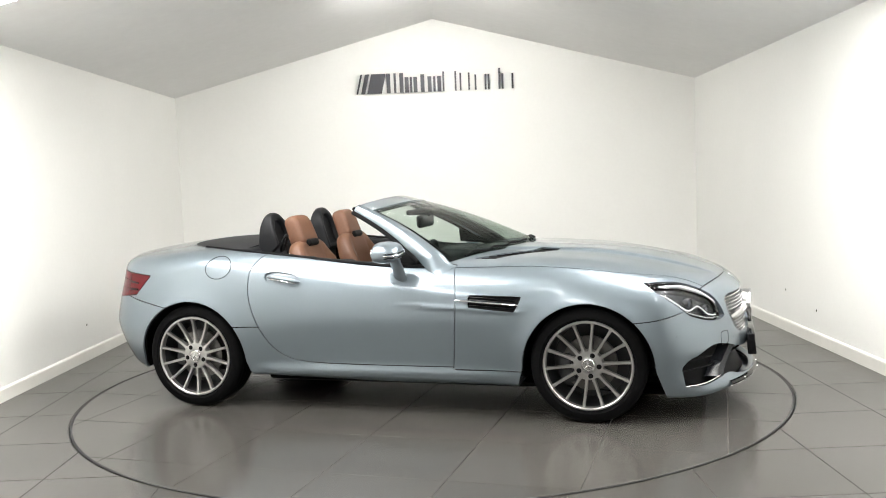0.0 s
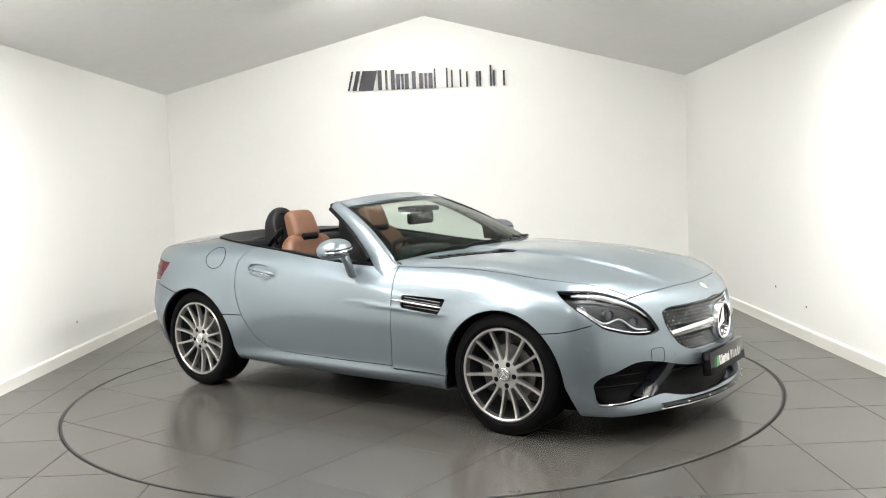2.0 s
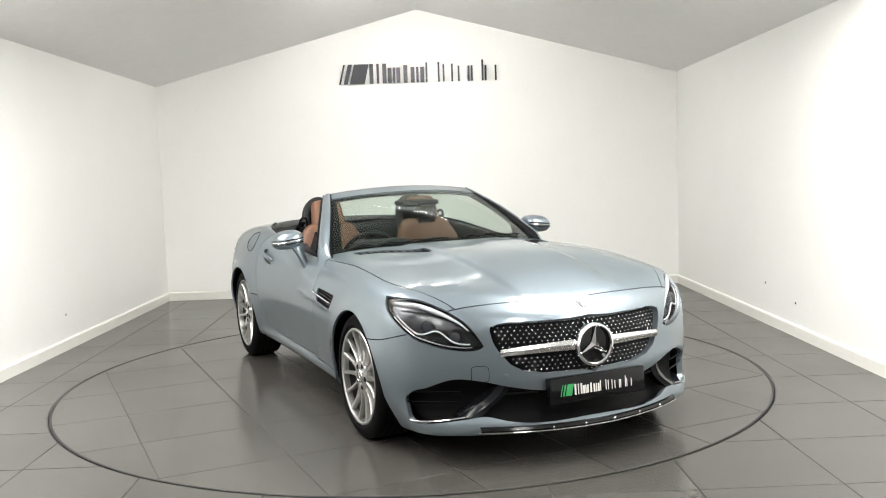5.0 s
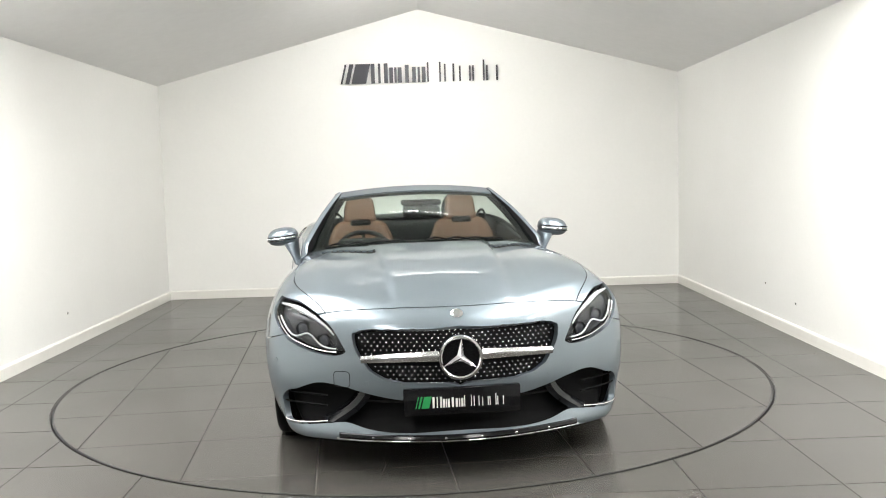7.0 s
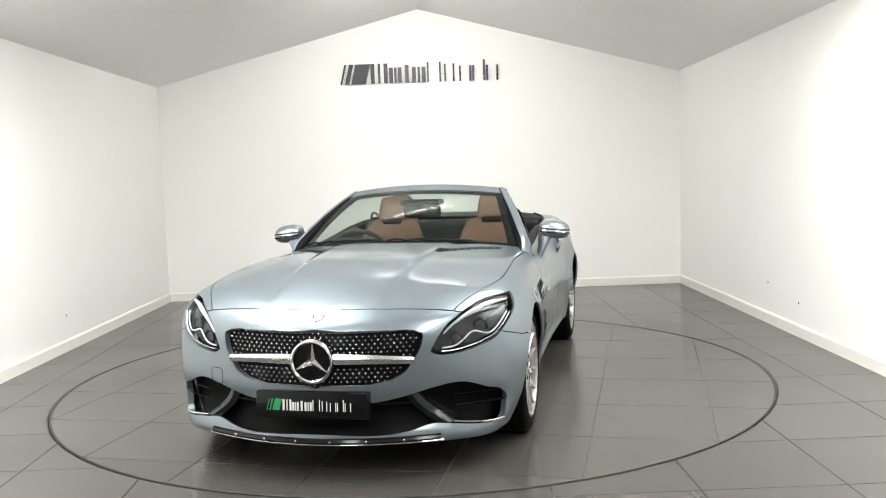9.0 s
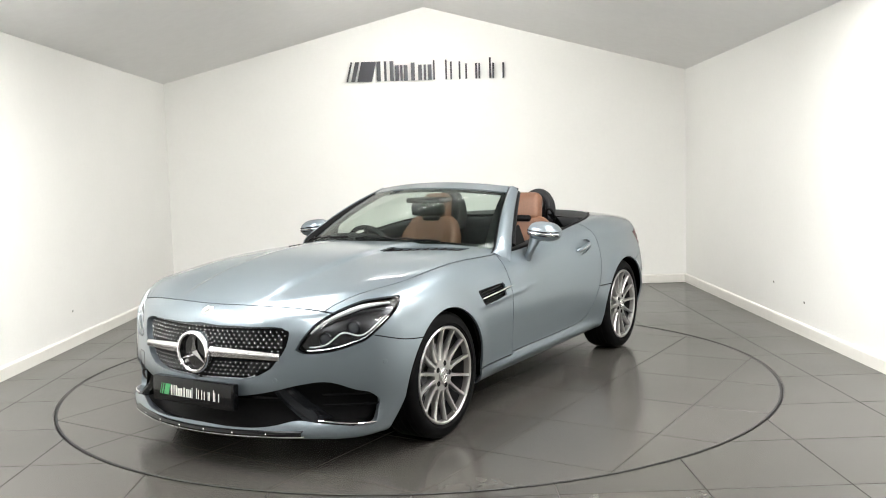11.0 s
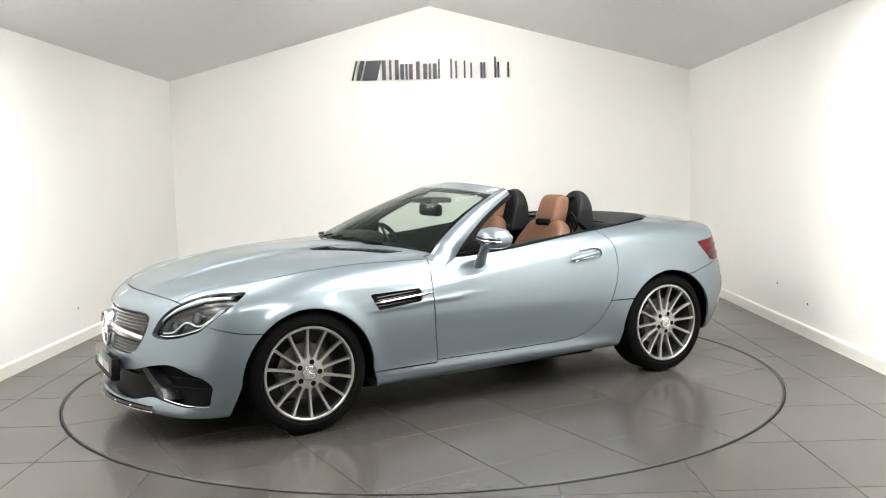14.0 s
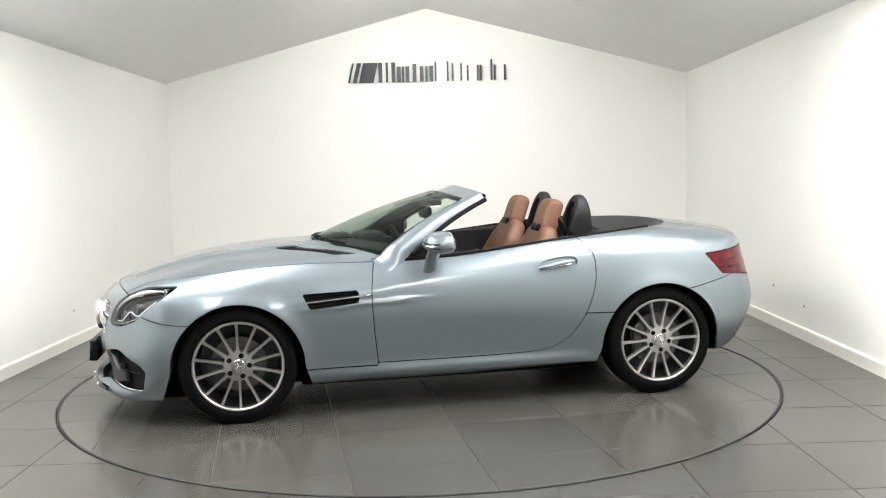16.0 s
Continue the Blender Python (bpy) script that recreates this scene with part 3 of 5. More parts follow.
def door_area(p):
    """Above nought inside the door's rear and lower outline."""
    slope = (DOOR_LOW(p[:, 0] + 0.004) - DOOR_LOW(p[:, 0] - 0.004)) / 0.008
    return np.minimum((p[:, 2] - DOOR_LOW(p[:, 0])) / np.sqrt(1 + slope**2), gap_x(DOOR_BACK, p))


def ay(p):
    return np.abs(p[:, 1])


def arch(p):
    out = np.full(len(p), 9.0)
    for cx in (1.215, -1.215):
        dx, dz = np.abs(p[:, 0] - cx), p[:, 2] - 0.30
        out = np.minimum(out, np.where(dz > 0, np.hypot(dx, dz), dx - 0.32 * np.clip(-dz, 0, 1)) - (0.357 if cx > 0 else 0.36))
    return out


def lamp(p):
    d = (ay(p) - p[:, 0]) / math.sqrt(2)
    g = np.minimum(np.minimum(LAMP_TOP(d) - p[:, 2], p[:, 2] - LAMP_LOW(d)), np.minimum(d + 0.997, -0.499 - d))
    return np.where(p[:, 0] > 1.3, g, -1.0)


def grille(p):
    g = np.minimum(GRILLE_W(p[:, 2]) - ay(p), np.minimum(p[:, 2] - 0.399, 0.659 - p[:, 2]))
    return np.where(p[:, 0] > 1.7, g, -1.0)


def mouth(p):
    g = np.minimum(np.minimum(MOUTH_TOP(ay(p)) - p[:, 2], p[:, 2] - MOUTH_LOW(ay(p))), p[:, 0] - 1.725 + 0.18 * np.abs(p[:, 2] - 0.2))
    return np.where(p[:, 0] > 1.55, g, -1.0)


def side_vent(p):
    x, z = p[:, 0], p[:, 2]
    mid = 0.667 - 0.06 * (x - 0.55)
    half = 0.032 + 0.032 * (x - 0.55)
    g = np.minimum(np.minimum(0.838 - x + 0.5 * (z - mid), x - 0.553), half - np.abs(z - mid))
    return np.where(ay(p) > 0.7, g, -1.0)


def tail_lamp(p):
    x, z = p[:, 0], p[:, 2]
    top = 0.818 + 0.09 * (-1.515 - x)
    low = np.maximum(0.812 - 1.15 * (-1.515 - x), 0.7 - 0.12 * (-1.61 - x))
    return np.where((x < -1.4) & (ay(p) > 0.3), np.minimum(np.minimum(top - z, z - low), np.minimum(-1.512 - x, ay(p) - 0.4)), -1.0)


def cockpit(p):
    """Above nought inside the open top: cabin, cowl and folding-roof cover."""
    x, y = p[:, 0], ay(p)
    edge = np.where(x < -0.8, TONNEAU(x), spline((-0.8, 0.715), (0.0, 0.735), (0.45, 0.745))(x))
    g = np.minimum(np.minimum((0.765 - 1.0 * y**2 - x) * 0.8, x + 1.52), edge - y)
    return np.where(p[:, 2] > 0.7, g, -1.0)


def bonnet_vent(p):
    y = ay(p)
    x = p[:, 0] + 1.1 * (y - 0.475)
    return np.where(p[:, 2] > 0.75, np.minimum((0.06 - np.abs(x - 0.77)) * 0.67, 0.15 - np.abs(y - 0.475)), -1.0)


def hood_front(p):
    y = ay(p)
    return 1.917 - 0.29 * y**2 - 0.03 * y**4 - p[:, 0]


def recess(p):
    x, z = p[:, 0], p[:, 2]
    u, w = x + 0.595, z - 0.787 + 0.16 * (x + 0.595)
    return np.where(ay(p) > 0.7, 1 - (np.abs(u) / 0.12) ** 2.4 - (np.abs(w) / 0.04) ** 2.2, -1.0) * 0.03


M_BLACK = mat("satin_black_plastic", (0.004, 0.004, 0.0045), 0.5, grain=0.2, size=80, spec=0.08)
M_GLOSS = mat("gloss_black_plastic", (0.005, 0.005, 0.006), 0.12, spec=0.3)
M_GRAIN = mat("black_grained_vinyl", (0.009, 0.0095, 0.011), 0.5, grain=0.2, size=160, bump=0.0006, spec=0.2)
M_RUBBER = mat("tyre_rubber", (0.004, 0.004, 0.0043), 0.65, grain=0.25, size=50, bump=0.0003, spec=0.06)
M_CHROME = mat("chrome", (0.82, 0.82, 0.83), 0.06, metal=1.0)
M_SATIN = mat("satin_silver", (0.62, 0.62, 0.62), 0.25, metal=1.0, grain=0.03, size=60)
M_RIM = mat("machined_alloy", (0.45, 0.445, 0.435), 0.34, metal=0.92, grain=0.05, size=70)
M_BARREL = mat("grey_painted_alloy", (0.05, 0.05, 0.053), 0.4, metal=0.5, grain=0.1, size=40)
M_DISC = mat("cast_iron_disc", (0.16, 0.155, 0.15), 0.4, metal=1.0, grain=0.2, size=50)
M_LENS = glass_mat("clear_lamp_cover", (0.93, 0.94, 0.95))
M_GLASS = glass_mat("green_tinted_windscreen", (0.76, 0.82, 0.785))
M_RED = mat("red_lamp_lens", (0.085, 0.002, 0.005), 0.22, spec=0.22, grain=0.15, size=30)
M_REDDARK = mat("dark_red_lamp_lens", (0.03, 0.003, 0.005), 0.2, spec=0.25)
M_DRL = mat("white_light_guide", (0.55, 0.565, 0.58), 0.2, coat=0.3)
M_REFLECT = mat("smoked_reflector", (0.055, 0.056, 0.06), 0.25, metal=0.7, grain=0.15, size=25)
M_TAN = mat("tan_leather", (0.118, 0.051, 0.0255), 0.55, grain=0.14, size=90, bump=0.0008)
M_MIRROR = mat("mirror_glass", (0.8, 0.82, 0.84), 0.01, metal=1.0)
M_GREEN = mat("green_sign_film", (0.02, 0.28, 0.08), 0.3, coat=0.3)
M_SIGNWHITE = mat("white_sign_film", (0.72, 0.72, 0.7), 0.35)

car = tagged(new("car"), "silver-blue metallic two-seat roadster with its roof down, on the turntable", "car")

# painted panels
out = lambda t: (lambda p: -t(p))
behind = lambda p: (p[:, 0] - 0.765 + 1.0 * ay(p) ** 2) * 0.8
panel("bonnet", [lambda p: WING_EDGE(p[:, 0]) - ay(p), behind, hood_front, out(lamp), out(bonnet_vent), lambda p: p[:, 2] - 0.6], M_PAINT, car, "long creased bonnet with two vents")
BUMPER = lambda p: np.maximum(BUMPER_TOP(p[:, 0]) - p[:, 2], -hood_front(p))
panel("front_bumper", [lambda p: p[:, 0] - 1.215, arch, BUMPER, out(lamp), out(grille), out(mouth)], M_PAINT, car, "sculpted painted bumper with dark intakes", fold=0.03)
panel("rear_bumper", [lambda p: -1.215 - p[:, 0], arch, lambda p: REAR_BUMPER_TOP(p[:, 0]) - p[:, 2], out(tail_lamp)], M_PAINT, car)
BOOT = lambda p: np.minimum(0.60 - 0.08 * np.clip(-1.5 - p[:, 0], 0, 1) - ay(p), -1.12 - p[:, 0])
panel("boot_lid", [BOOT, out(cockpit), lambda p: p[:, 2] - REAR_BUMPER_TOP(p[:, 0]), out(tail_lamp)], M_PAINT, car)
for s in (1, -1):
    panel("front_wing", [lambda p: ay(p) - WING_EDGE(p[:, 0]), lambda p: p[:, 0] - DOOR_FRONT(p[:, 2]), arch, lambda p: np.maximum(p[:, 2] - BUMPER_TOP(p[:, 0]), 1.215 - p[:, 0]), lambda p: p[:, 2] - 0.274, out(lamp), out(side_vent), hood_front, out(cockpit)], M_PAINT, car, side=s)
    panel("door", [lambda p: DOOR_FRONT(p[:, 2]) - p[:, 0], door_area, out(cockpit), out(recess), lambda p: ay(p) - 0.6], M_PAINT, car, side=s)
    SILL = lambda p: np.where(p[:, 0] > 0.455, 0.272 - p[:, 2], np.minimum(-door_area(p), 0.505 - p[:, 2]))
    panel("sill", [SILL, arch, lambda p: 1.2 - p[:, 0], lambda p: p[:, 0] + 1.2, lambda p: ay(p) - 0.5], M_PAINT, car, side=s)
    panel("rear_wing", [lambda p: np.where(p[:, 0] < -0.4, -door_area(p), -1.0), lambda p: np.maximum(p[:, 2] - 0.507, -1.0 - p[:, 0]), arch, lambda p: np.maximum(p[:, 2] - REAR_BUMPER_TOP(p[:, 0]), p[:, 0] + 1.215), out(tail_lamp), out(cockpit), out(BOOT), lambda p: p[:, 2] - 0.45], M_PAINT, car, side=s)
    lens = panel("tail_lamp", [tail_lamp], M_RED, car, "red tail lamp with dark bands", side=s, gap=0.004, sink=0.002)
    for k in range(2):
        z0, z1 = 0.725 + 0.045 * k, 0.742 + 0.05 * k
        part("dark_band", strip_bm([[flank(x, z0 + 0.1 * (-1.66 - x) * k, s) + 0.0015 * normal_at(flank(x, z0, s)), flank(x, z0 + 0.012 + 0.1 * (-1.66 - x) * k, s) + 0.0015 * normal_at(flank(x, z0, s))] for x in np.linspace(-1.6, -1.8, 8)], 0.0008), M_REDDARK, lens)
    # black liners behind the openings
    panel("vent_liner", [lambda p: side_vent(p) + 0.01], M_BLACK, car, side=s, sink=0.022, fold=0)
    panel("handle_recess", [lambda p: recess(p) + 0.006], M_PAINT, car, side=s, sink=0.016, fold=0)
panel("grille_liner", [lambda p: grille(p) + 0.03], M_BLACK, car, sink=0.045, fold=0)
panel("intake_liner", [lambda p: mouth(p) + 0.03], M_BLACK, car, sink=0.07, fold=0)
# black sheet added under the panels, in place of the shade in their gaps
panel("gap_backing", [arch, out(cockpit), out(mouth), out(grille), out(side_vent), out(lamp), lambda p: p[:, 2] - 0.2], M_BLACK, car, "black sheet under the panels, added to keep their gaps dark", fold=0, sink=0.026)
panel("underbody", [lambda p: 0.7 - ay(p), lambda p: FLOOR(p[:, 0]) + 0.035 - p[:, 2], lambda p: 1.8 - p[:, 0], lambda p: p[:, 0] + 1.85], M_BLACK, car, "dark underbody tray", fold=0, sink=-0.001)
# black boxes below the floor, added to deepen the shade under the car
part("shade_block", box_bm(-0.88, -0.56, 0.11, 0.88, 0.56, 0.2, 0.03), M_BLACK, car, "black box between the wheels, added as shade under the car")
part("front_shade_block", box_bm(1.0, -0.55, 0.14, 1.8, 0.55, 0.2, 0.02), M_BLACK, car)
part("rear_shade_block", box_bm(-1.75, -0.55, 0.17, -0.9, 0.55, 0.24, 0.02), M_BLACK, car)
panel("roof_cover", [cockpit, lambda p: -0.95 - p[:, 0]], M_GRAIN, car, "black grained cover over the folded roof", fold=0.01, sink=0.004)
panel("cowl", [cockpit, lambda p: p[:, 0] - 0.25, lambda p: p[:, 0] - 0.69 + 1.0 * ay(p) ** 2], M_BLACK, car, "black plastic cowl under the windscreen", fold=0.02, sink=0.012)


# ---- wheels: y points outwards, outer face at y = 0 ----
def wheel(radius, half, rim):
    w = new("wheel")
    rr = radius
    tyre = lathe_bm([(rim - 0.004, -2 * half + 0.02), (rim + 0.03, -2 * half + 0.004), (rr - 0.03, -2 * half), (rr - 0.008, -2 * half + 0.014), (rr, -2 * half + 0.035),
                     (rr, -0.036), (rr - 0.004, -0.022), (rr - 0.016, -0.009), (rr - 0.034, -0.002), (rr - 0.055, 0.0), (rim + 0.018, -0.004), (rim + 0.012, -0.006), (rim + 0.004, -0.012), (rim - 0.004, -0.014)], 96)
    t = part("tyre", tyre, M_RUBBER, w, "low-profile black tyre")
    bm = bmesh.new()
    for k in range(4):
        y = -0.06 - k * (2 * half - 0.1) / 3
        me = bpy.data.meshes.new("tmp")
        q = lathe_bm([(rr - 0.001, y - 0.004), (rr + 0.0005, y - 0.004), (rr + 0.0005, y + 0.004), (rr - 0.001, y + 0.004)], 96)
        q.to_mesh(me)
        q.free()
        bm.from_mesh(me)
        bpy.data.meshes.remove(me)
    part("tread_groove", bm, M_BLACK, t)
    part("rim_lip", lathe_bm([(rim + 0.003, -0.03), (rim + 0.004, -0.008), (rim + 0.001, -0.004), (rim - 0.006, -0.004), (rim - 0.011, -0.009), (rim - 0.013, -0.028), (rim - 0.013, -0.045)], 96), M_RIM, w, "machined silver rim edge")
    part("barrel", lathe_bm([(rim - 0.013, -0.04), (rim - 0.02, -0.1), (rim - 0.03, -0.15), (rim - 0.03, -0.2), (0.09, -0.2)], 72), M_BARREL, w)
    # fourteen slim blades
    for k in range(14):
        a = 2 * math.pi * (k + 0.25) / 14
        bm = bmesh.new()
        rows = []
        for r, wd, y, d in ((0.068, 0.0135, -0.022, 0.04), (0.1, 0.0095, -0.026, 0.035), (0.15, 0.0085, -0.024, 0.03), (0.2, 0.0085, -0.017, 0.026), (rim - 0.012, 0.0105, -0.009, 0.025)):
            rows.append([bm.verts.new((r * math.cos(a) - e * math.sin(a), yy, r * math.sin(a) + e * math.cos(a))) for e, yy in ((-wd * 0.85, y - d), (-wd * 0.85, y - 0.003), (-wd * 0.85 + 0.002, y), (wd * 0.85 - 0.002, y), (wd * 0.85, y - 0.003), (wd * 0.85, y - d))])
        for p, q in zip(rows, rows[1:]):
            for j in range(6):
                bm.faces.new((p[j], p[(j + 1) % 6], q[(j + 1) % 6], q[j]))
        part("spoke", bm, M_RIM, w)
    hub = part("hub", lathe_bm([(0.082, -0.07), (0.082, -0.03), (0.078, -0.023), (0.045, -0.021), (0.04, -0.026), (1e-4, -0.026)], 48), M_RIM, w)
    cap = part("centre_cap", lathe_bm([(0.036, -0.026), (0.036, -0.017), (0.033, -0.014), (1e-4, -0.013)], 40), M_SATIN, w)
    part("cap_ring", lathe_bm([(0.030, -0.0135), (0.030, -0.0115), (0.026, -0.0115), (0.026, -0.0135)], 40), M_CHROME, cap)
    for k in range(3):
        a = math.pi / 2 + 2 * math.pi * k / 3
        bm = bmesh.new()
        c = [bm.verts.new((r * math.cos(a + o), y, r * math.sin(a + o))) for r, o, y in ((0.027, 0, -0.0125), (0.006, 1.05, -0.0125), (0.001, 0, -0.0105), (0.006, -1.05, -0.0125))]
        bm.faces.new((c[0], c[1], c[2]))
        bm.faces.new((c[0], c[2], c[3]))
        part("cap_point", bm, M_CHROME, cap, smooth=False)
    for k in range(5):
        a = math.pi / 2 + 2 * math.pi * (k + 0.5) / 5
        part("bolt_hole", disc_bm(0.0145, -0.05, -0.0195, 20, (0.058 * math.cos(a), 0.058 * math.sin(a))), M_BLACK, hub)
    part("brake_disc", lathe_bm([(0.06, -0.085), (0.15, -0.085), (0.15, -0.115), (0.06, -0.115)], 64), M_DISC, w)
    cal = bmesh.new()
    bmesh.ops.create_cube(cal, size=1)
    for v in cal.verts:
        v.co = Vector((0.12 + v.co.x * 0.075, -0.09 + v.co.y * 0.07, v.co.z * 0.16))
    bmesh.ops.bevel(cal, geom=cal.edges[:], offset=0.012, segments=2, affect="EDGES")
    part("brake_caliper", cal, M_BARREL, w)
    return w


first = wheel(0.318, 0.112, 0.243)
first.parent = car
first.matrix_basis = pose(1.215, 0.872, 0.318, 0, 20, 0)
for x, y, turn, spin in ((-1.215, 0.878, 0, 8), (1.215, -0.872, 180, 12), (-1.215, -0.878, 180, -5)):
    w = copy_thing(first, pose(x, y, 0.318, 0, 0, turn) @ pose(0, 0, 0, 0, spin, 0))
# dark wells over the wheels
for cx in (1.215, -1.215):
    for s in (1, -1):
        bm = bmesh.new()
        rows = []
        for k in range(33):
            a = -0.2 + (math.pi + 0.4) * k / 32
            c, sn = math.cos(a), math.sin(a)
            rim_y = min(0.865, float(WIDE(cx + 0.375 * c)) - 0.035 - 0.25 * max(abs(cx + 0.375 * c) - 1.45, 0))
            rows.append([(cx + 0.375 * c, s * y, 0.31 + 0.375 * sn) for y in (rim_y, 0.72, 0.6, 0.55)] + [(cx + 0.05 * c, s * 0.55, 0.31 + 0.05 * sn)])
        for r in rows:
            for i, q in enumerate(r):
                r[i] = bm.verts.new(q)
        for p, q in zip(rows, rows[1:]):
            for j in range(4):
                bm.faces.new((p[j], p[j + 1], q[j + 1], q[j]))
        part("wheel_well", bm, M_BLACK, car)


# ---- front: grille, star, lamps, intakes ----
def sheet_on_face(y0, y1, z0, z1, n, m, off):
    rows = []
    for i in range(n + 1):
        r = []
        for j in range(m + 1):
            p = face_at(y0 + (y1 - y0) * i / n, z0 + (z1 - z0) * j / m)
            r.append(p + off * normal_at(p))
        rows.append(r)
    return rows


grille_ob = panel("grille", [grille], M_BLACK, car, "black pin grille with a silver bar and large star", sink=0.028, fold=0)
pin = bmesh.new()
bmesh.ops.create_icosphere(pin, subdivisions=1, radius=0.0047)
pin_me = bpy.data.meshes.new("pin")
pin.to_mesh(pin_me)
pin.free()
pin_me.shade_smooth()
pin_me.materials.append(M_CHROME)
for row in range(14):
    z = 0.412 + row * 0.0185
    for col in range(-17, 18):
        y = (col + 0.5 * (row % 2)) * 0.0275
        if abs(y) > GRILLE_W(z) - 0.016 or abs(z - 0.53 + 0.02 * (abs(y) / 0.45) ** 2) < 0.027 or math.hypot(y, z - 0.525) < 0.1:
            continue
        p = face_at(y, z)
        o = link("pin", pin_me, grille_ob)
        o.location = p - 0.022 * normal_at(p)
for s in (1, -1):
    rows = []
    for i in range(15):
        y = s * (0.085 + 0.355 * i / 14)
        h = 0.026 - 0.009 * i / 14
        zc = 0.533 - 0.016 * (i / 14) ** 2
        rows.append([face_at(y, zc + h * a) + normal_at(face_at(y, zc)) * b for a, b in ((-1, -0.012), (-0.9, 0.002), (-0.15, 0.008), (0.0, 0.003), (0.15, 0.008), (0.9, 0.002), (1, -0.012))])
    part("grille_bar", strip_bm(rows, -0.004 * s), M_SATIN, grille_ob, "satin silver cross bar")
c0 = face_at(0, 0.527)
ST = Matrix.Translation(Vector(c0) + Vector((0.022, 0, 0))) @ pose(0, 0, 0, 0, -4, -90)
star = part("emblem_ring", lathe_bm([(0.088, -0.06), (0.092, -0.03), (0.094, -0.004), (0.09, 0.004), (0.083, 0.005), (0.078, 0.0), (0.077, -0.02)], 72), M_CHROME, grille_ob, "chrome ring round a three-pointed star")
star.matrix_basis = ST @ Matrix.Scale(1.08, 4)
bk = part("emblem_back", lathe_bm([(0.08, -0.016), (1e-4, -0.014)], 48), M_GLOSS, star)
for k in range(3):
    a = math.pi / 2 + 2 * math.pi * k / 3
    bm = bmesh.new()
    tip, l, r0, m0 = [bm.verts.new((r * math.cos(a + o), y, r * math.sin(a + o))) for r, o, y in ((0.081, 0, -0.004), (0.0165, 1.047, -0.01), (0.0165, -1.047, -0.01), (0.0, 0, 0.004))]
    bm.faces.new((tip, l, m0))
    bm.faces.new((tip, m0, r0))
    part("emblem_point", bm, M_CHROME, star, smooth=False)
b0 = Vector(face_at(0, 0.71))
n0 = Vector(normal_at(b0))
badge = part("bonnet_badge", lathe_bm([(0.028, -0.004), (0.028, 0.001), (0.024, 0.003), (0.02, 0.0015), (1e-4, 0.002)], 36), M_CHROME, car, "small round chrome badge")
badge.matrix_basis = Matrix.Translation(b0) @ n0.to_track_quat("Y", "Z").to_matrix().to_4x4()


def diag(d, z, s):
    """A point on the skin at a front corner, by the diagonal across it."""
    p = meet((1.25 - d / math.sqrt(2), 1.25 + d / math.sqrt(2), z), (1, 1, 0), 30)
    return p * np.array([1, s, 1])


